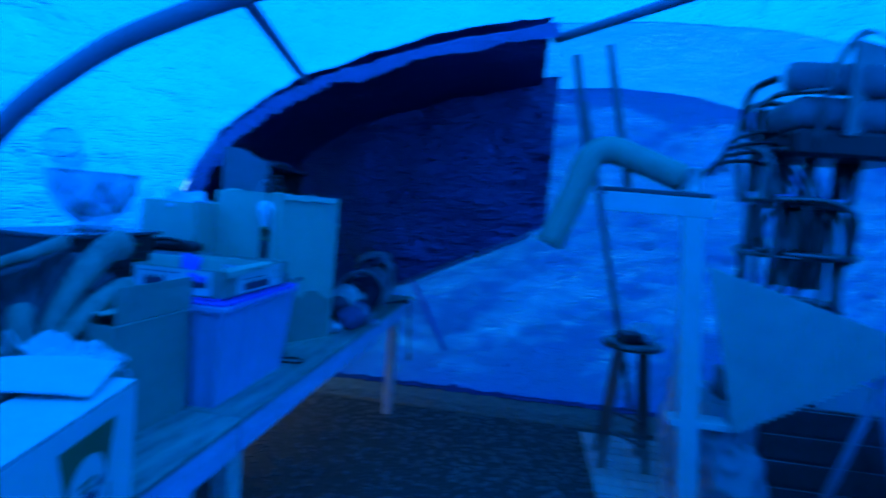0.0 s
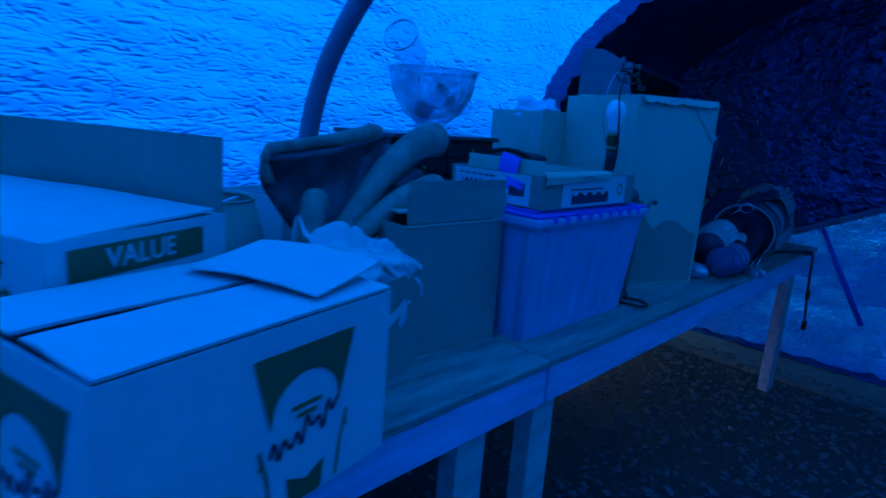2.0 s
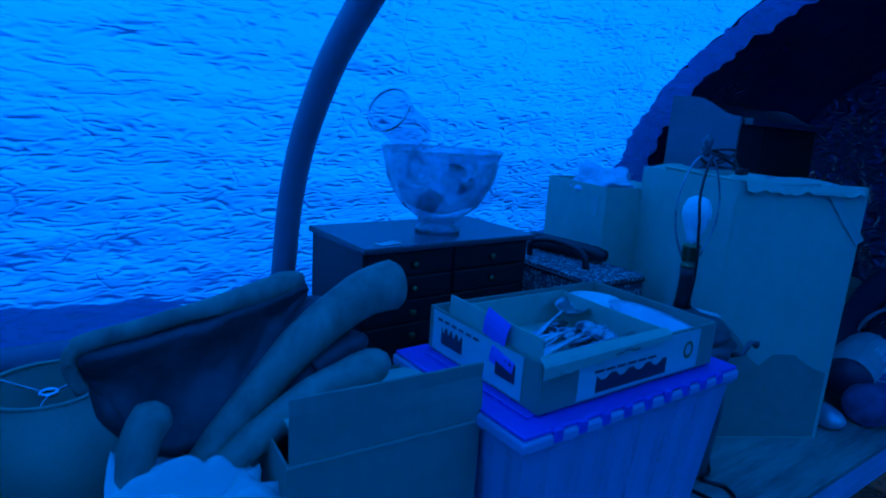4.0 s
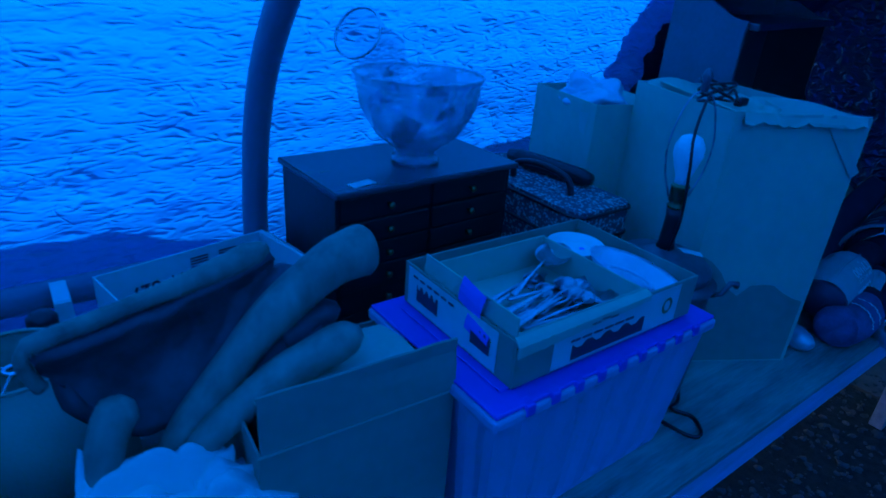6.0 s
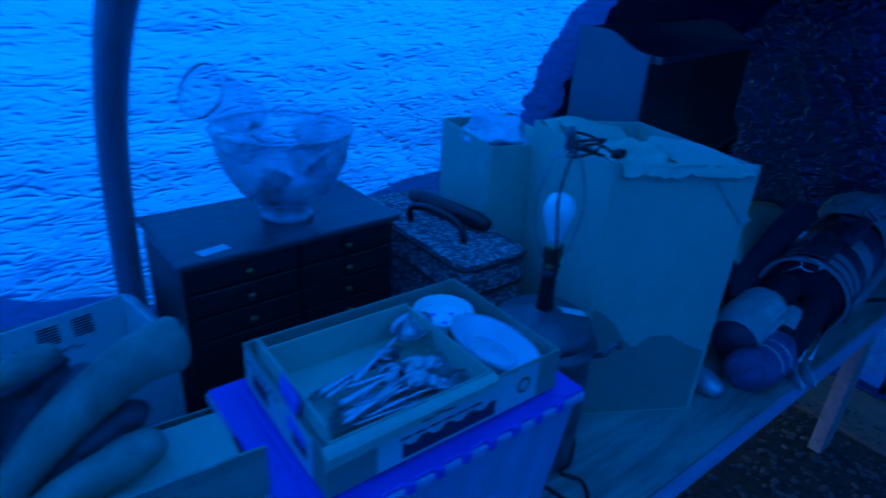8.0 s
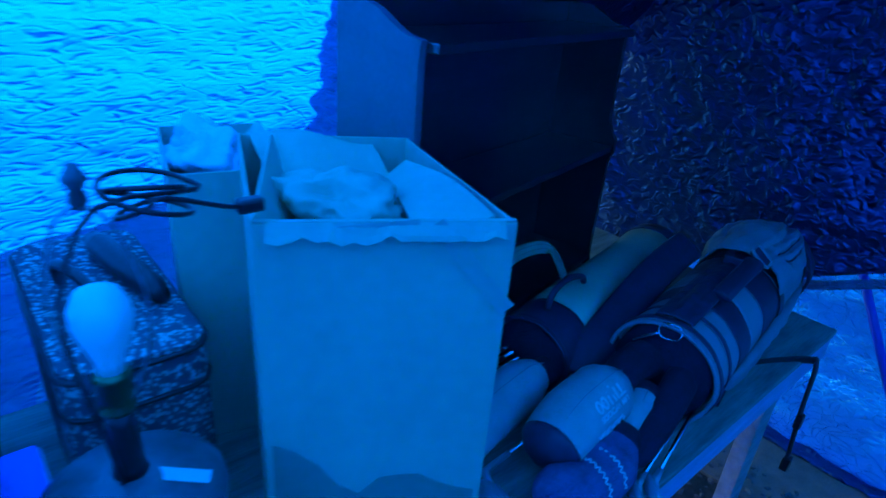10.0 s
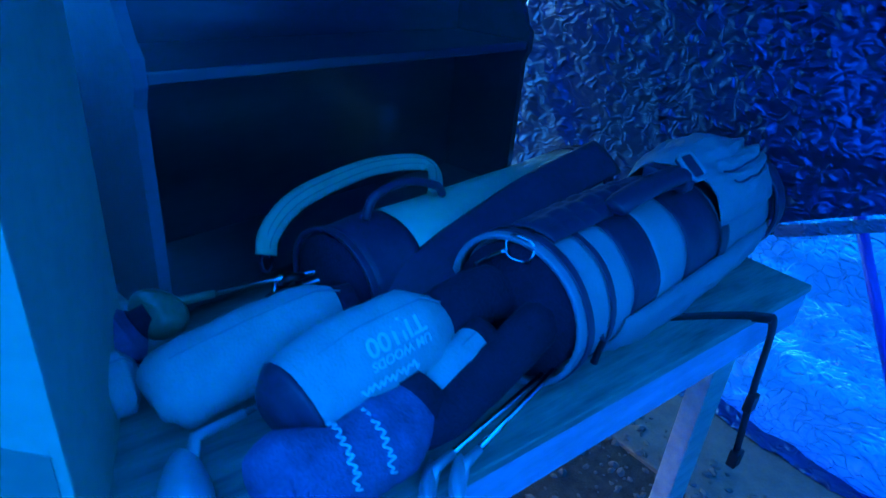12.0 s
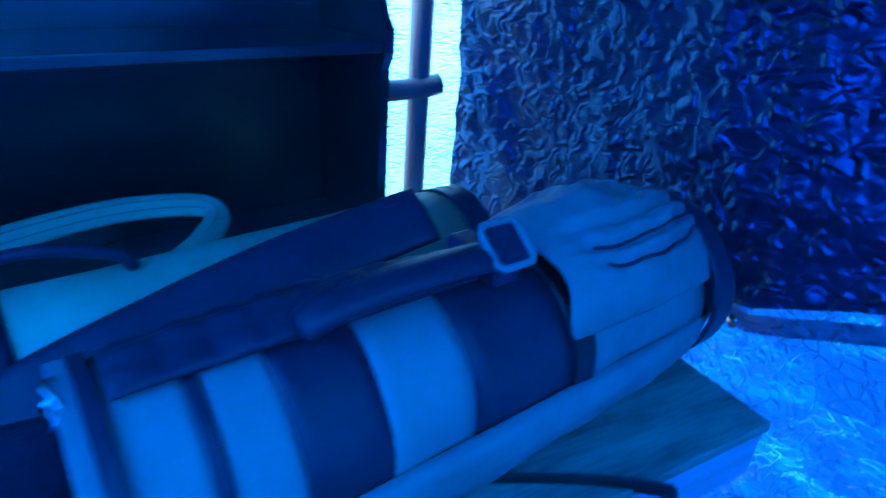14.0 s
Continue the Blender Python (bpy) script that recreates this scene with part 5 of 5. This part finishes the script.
def head_cover(name, pts, radii, material, label, nose=None, group="golf club covers"):
    o = Vector(pts[0])
    t = thing(name, Matrix.Translation(o), label, "club cover", group)
    pp = spline([Vector(p) - o for p in pts], 6)
    n = len(pp)
    rr = [radii[min(len(radii) - 1, int(k * (len(radii) - 1) / (n - 1)))] * (1 - (k * (len(radii) - 1) / (n - 1)) % 1) + radii[min(len(radii) - 1, int(k * (len(radii) - 1) / (n - 1)) + 1)] * ((k * (len(radii) - 1) / (n - 1)) % 1) for k in range(n)]
    cut = max(2, n // 4) if nose else 0
    bm = tube(pp[cut:], rr[cut:], 18)
    if nose:
        bn = tube(pp[:cut + 1], [q * 1.01 for q in rr[:cut + 1]], 18)
        for v in bn.verts:
            v.co += v.co.normalized() * 0.003 * noise.noise(v.co * 40)
        part("nose", bn, nose, t, "", True)
    for v in bm.verts:
        v.co += Vector((0, 0, 1)) * 0.003 * noise.noise(v.co * 40)
    part("body", bm, material, t, "", True)
    e0, e1 = pp[-2], pp[-1]
    part("cuff", tube([e0, e1, e1 + (e1 - e0).normalized() * 0.02], [rr[-2] * 1.06, rr[-1] * 1.1, rr[-1] * 1.0], 18), M_KNIT, t, "dark elastic cuff", True)
    if material not in (M_PLUSH, M_KNIT):
        part("seam", tube([pp[k] + Vector((0, -0.2, 0.98)) * rr[k] for k in range(max(1, cut), n - 1)], 0.0015, 6), M_GREY, t, "stitched seam", True)
    return t


c1 = head_cover("club_cover", [(1.232, 0.135, 0.835), (1.26, 0.143, 0.842), (1.34, 0.155, 0.858), (1.44, 0.16, 0.87), (1.495, 0.163, 0.874)], [0.03, 0.062, 0.07, 0.068, 0.035], M_COVER, "pale fleece golf club cover with a dark nose", M_NAVY)
ax1 = Vector((0.23, 0.015, 0.035)).normalized()
def script_print(t, start, along, r, turn, length, tall):
    """Unreadable stitched script: a wavering line round the cover."""
    pts = [(-length / 2 + length * k / 70, tall * (0.45 * math.sin(k * 0.9) * abs(math.sin(k * 0.23 + 0.6)) + 0.2 * math.sin(k * 0.4 + 1)), 0) for k in range(71)]
    wrapped(part("script_print", tube(pts, 0.0016, 5, flat=0.4, up=(0, 0, 1)), M_THREAD, t, "pale stitched script"), start, along, r, turn)


for text, s_, th in (("TI|100", 0.034, 20), ("UM WOODS", 0.016, 38)):
    wrapped(words(text, s_, M_THREAD, c1, Matrix()), Vector((0, 0.012, 0)) + ax1 * 0.155, ax1, 0.0725, th + 14)
script_print(c1, Vector((0, 0.01, 0)) + ax1 * 0.13, ax1, 0.0725, 68, 0.085, 0.013)
c2 = head_cover("club_cover", [(1.188, 0.07, 0.805), (1.215, 0.075, 0.806), (1.275, 0.06, 0.804), (1.345, 0.068, 0.812), (1.4, 0.08, 0.832)], [0.036, 0.056, 0.05, 0.058, 0.036], M_PLUSH, "navy plush golf club cover with white stitching")
for x_ in (0.13, 0.085):
    pts = [(0.0085 * (0.7 * math.sin(k * 0.9) * abs(math.sin(k * 0.23 + 0.4)) + 0.3 * math.sin(k * 0.4)), -0.045 + 0.09 * k / 60, 0) for k in range(61)]
    wrapped(part("stitched_print", tube(pts, 0.0016, 5, flat=0.4, up=(0, 0, 1)), M_THREAD, c2, "pale stitched script"), (x_, -0.006, 0.004), (1, 0, 0), 0.0535, 36)
head_cover("club_cover", [(1.125, 0.275, 0.808), (1.155, 0.28, 0.815), (1.26, 0.297, 0.825), (1.36, 0.303, 0.842), (1.41, 0.298, 0.852)], [0.032, 0.058, 0.06, 0.054, 0.03], M_COVER, "plain pale fleece golf club cover")
head_cover("club_cover", [(1.065, 0.335, 0.795), (1.08, 0.34, 0.80), (1.11, 0.345, 0.80), (1.13, 0.345, 0.80)], [0.015, 0.043, 0.045, 0.02], M_COVER, "small white club cover beside the carton")
head_cover("club_cover", [(1.07, 0.42, 0.80), (1.095, 0.425, 0.81), (1.13, 0.43, 0.82), (1.15, 0.43, 0.83)], [0.03, 0.05, 0.05, 0.02], M_PLUSH, "round navy plush club cover")
head_cover("club_cover", [(1.4, 0.075, 0.815), (1.43, 0.085, 0.83), (1.48, 0.1, 0.85), (1.52, 0.11, 0.86)], [0.015, 0.032, 0.034, 0.03], M_COVER, "small pale club cover with a stitched word")
head_cover("club_cover", [(1.36, 0.055, 0.80), (1.42, 0.055, 0.815), (1.5, 0.06, 0.845), (1.6, 0.08, 0.875), (1.68, 0.1, 0.88)], [0.02, 0.034, 0.034, 0.036, 0.03], M_KNIT, "long ribbed navy knit club sock")
head_cover("club_cover", [(1.44, 0.16, 0.87), (1.5, 0.165, 0.885), (1.58, 0.17, 0.89), (1.66, 0.16, 0.88)], [0.02, 0.04, 0.045, 0.04], M_KNIT, "dark knit cover in the bag mouth")


M_SATIN = mat("satin_clubhead", (0.55, 0.57, 0.6), 0.38, 0.1, 10, 0.02, metal=0.5)


def club(name, head, hdims, hz, shaft, label, mhead, grip_from=None):
    o = Vector(head)
    t = thing(name, Matrix.Translation(o) @ pose(0, 0, 0, 0, 0, hz), label, "golf club", "golf clubs")
    inv = t.matrix_world.inverted()
    bm = bmesh.new()
    bmesh.ops.create_uvsphere(bm, u_segments=20, v_segments=12, radius=1)
    for v in bm.verts:
        q = v.co.copy()
        v.co = Vector((q.x * hdims[0] * (1 - 0.25 * q.y), q.y * hdims[1], max(q.z, -0.7) * hdims[2]))
    part("head", bm, mhead, t, "", True)
    a, b = inv @ Vector(shaft[0]), inv @ Vector(shaft[1])
    part("hosel", tube([Vector((0, 0, 0)), a.lerp(b, 0.0), a.lerp(b, 0.14)], [0.012, 0.008, 0.006], 10), M_BLACKP if mhead is M_STEEL else mhead, t, "", True)
    part("shaft", tube([a.lerp(b, 0.13), b], 0.0046, 8), M_STEEL, t, "chromed steel shaft", True)
    return t


club("golf_driver", (1.125, 0.14, 0.776), (0.03, 0.066, 0.032), -12, ((1.158, 0.207, 0.79), (1.6, 0.2, 0.865)), "polished metal golf driver resting on the table", M_SATIN)
club("golf_wood", (1.178, 0.45, 0.826), (0.036, 0.055, 0.036), 20, ((1.215, 0.445, 0.84), (1.55, 0.375, 0.872)), "old wooden golf club behind the covers", M_PERSIM)
club("golf_wood", (1.24, 0.36, 0.79), (0.03, 0.045, 0.034), 60, ((1.26, 0.36, 0.815), (1.55, 0.34, 0.85)), "old wooden golf club behind the covers", M_PERSIM)
for k, (hx, hy, sx, sy) in enumerate(((1.39, 0.02, 1.62, 0.06), (1.425, 0.005, 1.63, 0.045))):
    club("golf_iron", (hx - 0.02, hy - 0.012, 0.762 - 0.004 * (k == 0)), (0.045, 0.011, 0.022), 50, ((hx, hy, 0.772), (sx, sy, 0.80 + 0.02 * k)), "chromed golf iron over the table edge", M_SATIN)
for k in range(4):
    club("golf_iron", (1.3 + 0.02 * k, 0.36 + 0.02 * k, 0.80 + 0.012 * k), (0.03, 0.01, 0.02), 15 * k, ((1.31 + 0.02 * k, 0.36 + 0.015 * k, 0.82 + 0.012 * k), (1.6, 0.36 + 0.02 * k, 0.85)), "chromed golf iron in the cream bag", M_STEEL)

# ---- things by the other side ----
stool = thing("wooden_stool", pose(1.85, -1.36, 0), "dark round wooden stool holding a small black case", "stool")
part("seat", lathe([(0.0005, 0.69), (0.15, 0.69), (0.165, 0.7), (0.165, 0.715), (0.15, 0.725), (0.0005, 0.725)], 32), M_DARKWOOD, stool, "", True)
for a in (45, 135, 225, 315):
    c, s_ = math.cos(radians(a)), math.sin(radians(a))
    part("leg", tube([(0.09 * c, 0.09 * s_, 0.69), (0.17 * c, 0.17 * s_, 0.0)], [0.02, 0.016], 10), M_DARKWOOD, stool)
for z in (0.18, 0.3):
    part("rung", tube([(-0.11, -0.11, z), (0.11, 0.11, z)], 0.01, 8), M_DARKWOOD, stool)
smallcase = part("small_case", cube(-0.07, 0.07, -0.05, 0.05, 0, 0.05, 0.008), M_BLACKP)
smallcase.matrix_world = pose(1.83, -1.33, 0.7255, 0, 0, 15)
tagged(smallcase, "small black case lying on the stool", "case")
crumple("white_bag", pose(2.02, -1.72, 0.3), 0.16, 0.14, 0.3, M_PLASTIC, None, "white plastic bag standing by the stool", "bag", 33)

rack = thing("white_rack", pose(1.2, -1.42, 0), "narrow white painted rack with a shelf", "rack")
bm = cube(-0.03, 0.01, -0.045, 0.045, 0, 1.505, 0.004)
for v in bm.verts:
    v.co.y -= 0.13 * (1 - v.co.z / 1.5)
part("post", bm, M_WHITE, rack)
part("post", cube(0.27, 0.31, -0.14, -0.08, 0, 1.505, 0.004), M_WHITE, rack)
part("shelf", cube(-0.03, 0.32, -0.08, 0.39, 1.506, 1.526, 0.004), M_DARKWOOD, rack, "dark shelf board")
part("fascia", cube(-0.032, -0.018, -0.08, 0.37, 1.42, 1.505, 0.004), M_WHITE, rack)
part("brace", cube(-0.028, 0.1, -0.26, 0.0, 0.5, 0.53, 0.004), M_WHITE, rack)
for y0, z0, y1, z1 in ((-0.935, 1.527, -0.871, 2.1), (-1.105, 1.527, -1.012, 2.15)):
    stick = part("wooden_stick", tube([(1.3, y0 - 0.06, z0), (1.25, y1, z1)], 0.017, 10), M_SIDEWOOD, None, "", True)
    tagged(stick, "thin grey stick standing on the rack shelf", "stick", "sticks on the rack")
tin = part("small_tin", lathe([(0.0005, 0), (0.05, 0), (0.05, 0.012), (0.047, 0.014), (0.047, 0.1), (0.05, 0.103), (0.05, 0.112), (0.0005, 0.112)], 24), M_WHITE, None, "", True)
tin.matrix_world = pose(1.27, -1.42, 1.527)
tagged(tin, "small pale tin on the rack shelf", "tin")
bol = thing("bolster", pose(1.22, -1.1, 1.588), "long olive cloth bolster hanging over the rack", "bolster")
part("roll", tube(spline([(0, -0.27, 0.0), (0, -0.1, 0.06), (0, 0.05, 0.1), (0, 0.13, 0.05), (0, 0.18, -0.1), (0, 0.27, -0.34)], 6), 0.06, 18), M_SHADE, bol, "", True)
cap = part("end_cap", lathe([(0.0005, 0.004), (0.05, 0.003), (0.061, -0.004)], 20), M_SHADE, bol, "gathered cloth end", True)
cap.matrix_local = pose(0, 0.27, -0.34, 200, 0, 0)
part("piping", tube([(0.063 * math.cos(k / 3.82), 0.269 + 0.063 * math.sin(k / 3.82) * 0.93, -0.332 + 0.063 * math.sin(k / 3.82) * 0.36) for k in range(24)], 0.004, 6, closed=True), M_SHADE, bol, "", True)
panel = thing("ribbed_panel", pose(1.14, -1.51, 0.5), "pale ribbed board tapering to one end, leaning on the rack", "panel")


def slant(u0, u1, x):
    """Upright slice of the tapering board, from u0 to u1 along it."""
    def f(u, v):
        q = u0 + (u1 - u0) * u
        low, high = Vector((x, -0.174 - 0.68 * q, 0.012 + 0.4 * q)), Vector((x, -0.86 * q, 0.715 - 0.245 * q))
        return low.lerp(high, v)
    return f


part("board", sheet(slant(0.0, 1.0, 0.0), 12, 8, 0.012), M_PANEL, panel)
for k in range(22):
    part("rib", sheet(slant(0.02 + 0.044 * k, 0.04 + 0.044 * k, -0.014), 1, 6, 0.005), M_PANEL, panel)
for y0, y1 in ((-0.76, -0.5), (-0.72, -0.95)):
    part("leg", tube([(0.03, y0, 0.34), (0.03, y1, -0.5)], 0.017, 10), M_PIPE, panel, "grey tube leg", True)
pallet = thing("slatted_pallet", pose(1.2, -1.78, 0), "weathered slatted pallet lying on the earth", "pallet")
for y in (0.04, 0.3, 0.54):
    part("runner", cube(0, 1.05, y, y + 0.04, 0, 0.03, 0.003), M_LUMBER, pallet)
for k in range(10):
    part("slat", cube(0.005 + 0.105 * k, 0.09 + 0.105 * k, 0.0, 0.6, 0.0305, 0.046, 0.003), M_LUMBER, pallet)
crumple("folded_cloth", pose(1.9, -1.42, 0.775, 0, 0, 30), 0.1, 0.075, 0.055, M_PLASTIC, None, "pale crumpled cloth on the stool", "cloth", 51)
crumple("cloth_bale", pose(1.42, -1.72, 0.3), 0.2, 0.26, 0.3, M_GREY, None, "pale patterned cloth bundle under the board", "cloth", 40)


def chair(m, label):
    t = thing("bentwood_chair", m, label, "chair", "stacked chairs")
    part("seat", lathe([(0.0005, 0.43), (0.2, 0.43), (0.21, 0.445), (0.2, 0.46), (0.0005, 0.46)], 28), M_DARKWOOD, t, "", True)
    for a in (40, 140, 220, 320):
        c, s_ = math.cos(radians(a)), math.sin(radians(a))
        part("leg", tube([(0.16 * c, 0.16 * s_, 0.43), (0.2 * c, 0.2 * s_, 0)], [0.018, 0.012], 10), M_DARKWOOD, t, "", True)
    part("back_hoop", tube(spline([(-0.17, -0.14, 0.44), (-0.19, -0.2, 0.75), (-0.1, -0.24, 0.92), (0.1, -0.24, 0.92), (0.19, -0.2, 0.75), (0.17, -0.14, 0.44)], 6), 0.015, 10), M_DARKWOOD, t, "", True)
    part("back_splat", cube(-0.11, 0.11, -0.225, -0.21, 0.5, 0.9, 0.006), M_DARKWOOD, t)
    part("arm", tube(spline([(-0.19, -0.2, 0.68), (-0.25, 0.0, 0.68), (-0.2, 0.12, 0.62), (-0.18, 0.12, 0.45)], 6), 0.014, 10), M_DARKWOOD, t, "", True)
    part("arm", tube(spline([(0.19, -0.2, 0.68), (0.25, 0.0, 0.68), (0.2, 0.12, 0.62), (0.18, 0.12, 0.45)], 6), 0.014, 10), M_DARKWOOD, t, "", True)
    part("stretcher_ring", tube([(0.17 * math.cos(k / 3.82), 0.17 * math.sin(k / 3.82), 0.2) for k in range(24)], 0.009, 8, closed=True), M_DARKWOOD, t, "", True)
    return t


base_box = thing("storage_crate", pose(1.3, -2.6, 0), "dark wooden crate carrying the chairs", "crate")
part("body", cube(0, 0.7, 0, 0.75, 0, 0.62, 0.006), M_DARKWOOD, base_box)
for k in range(5):
    part("slat", cube(-0.012, -0.001, 0, 0.75, 0.01 + 0.122 * k, 0.118 + 0.122 * k, 0.003), M_DARKWOOD, base_box)
ch = chair(pose(1.5, -1.98, 0.621, 0, 0, 60), "dark bentwood armchair stacked with others")
copy_thing(ch, pose(1.42, -1.92, 1.08, 0, 0, 100))
copy_thing(ch, pose(1.42, -2.0, 0.85, 0, 0, 170))
copy_thing(ch, pose(1.44, -1.98, 1.31, 0, 0, -60))

office = thing("padded_chair", pose(1.42, -2.1, 1.56), "dark grey padded chair laid on top of the chair stack", "chair")
bm = cube(-0.2, 0.2, -0.22, 0.3, 0.28, 0.42, 0.05)
part("seat", bm, M_SIDEWOOD, office, "grey padded seat", True)
part("seat_pan", cube(-0.2, 0.2, -0.2, 0.28, 0.16, 0.279, 0.02), M_BLACKP, office)
part("backrest", cube(-0.21, -0.11, -0.22, 0.34, 0.43, 0.56, 0.04), M_SIDEWOOD, office, "grey padded backrest", True)
part("column", tube([(0, 0, 0.0), (0, 0, 0.16)], 0.03, 14), M_BLACKP, office, "", True)
for sy in (-1, 1):
    part("arm", tube(spline([(-0.1, 0.05 + 0.3 * sy, 0.5), (0.05, 0.05 + 0.34 * sy, 0.48), (0.14, 0.05 + 0.34 * sy, 0.38), (0.1, 0.05 + 0.3 * sy, 0.22)], 6), 0.017, 10), M_BLACKP, office, "black curved armrest", True)
ropes = thing("cable_coil", pose(1.36, -1.62, 1.527), "thin dark cables draped over the rack", "cable")
for k in range(4):
    part("cable", tube(spline([(-0.05, 0.2 - 0.05 * k, 0.05 + 0.02 * k), (-0.02, 0.02, 0.16 + 0.03 * k), (0.0, -0.2, 0.14 + 0.05 * k), (0.02, -0.32 - 0.03 * k, 0.0), (0.0, -0.36, -0.24 - 0.05 * k)], 6), 0.009, 8), M_BLACKP, ropes, "", True)

# ---- ground litter ----
random.seed(3)
stones = []
for k in range(5):
    bm = bmesh.new()
    bmesh.ops.create_icosphere(bm, subdivisions=1, radius=1)
    for v in bm.verts:
        v.co = Vector((v.co.x, v.co.y * 0.8, v.co.z * 0.55)) * (1 + 0.5 * noise.noise(v.co * 1.3 + Vector((k * 7, 0, 0))))
    me = bpy.data.meshes.new("stone")
    bm.to_mesh(me)
    bm.free()
    stones.append(me)
bm = bmesh.new()
for k in range(5200):
    me = stones[k % 5]
    x, y = random.uniform(0.2, 2.6), random.uniform(-1.6, 0.95)
    s = random.choice((0.004, 0.006, 0.008, 0.012, 0.018))
    n0 = len(bm.verts)
    bm.from_mesh(me)
    bm.verts.ensure_lookup_table()
    mm = pose(x, y, s * 0.2 + (0.016 if 2.42 < x else 0), 0, 0, random.uniform(0, 360)) @ Matrix.Diagonal((s, s, s, 1))
    for v in bm.verts[n0:]:
        v.co = mm @ v.co
tagged(part("gravel", bm, M_GRAVEL), "scattered gravel on the dark earth", "gravel", "", "stuff")
edge = tagged(part("ground_cloth", sheet(lambda u, v: Vector((2.8 + 0.12 * v + 0.03 * noise.noise(Vector((u * 30, v, 0))), 0.95 - 4.0 * u, 0.016 + 0.05 * v * (0.6 + 0.5 * noise.noise(Vector((u * 25, 2, 0)))) + 0.03 * abs(noise.noise(Vector((u * 40, v * 3, 1)))))), 200, 8, 0.003), M_BLACK, None, "", True), "black ground cloth bunched along the end wall", "cloth")
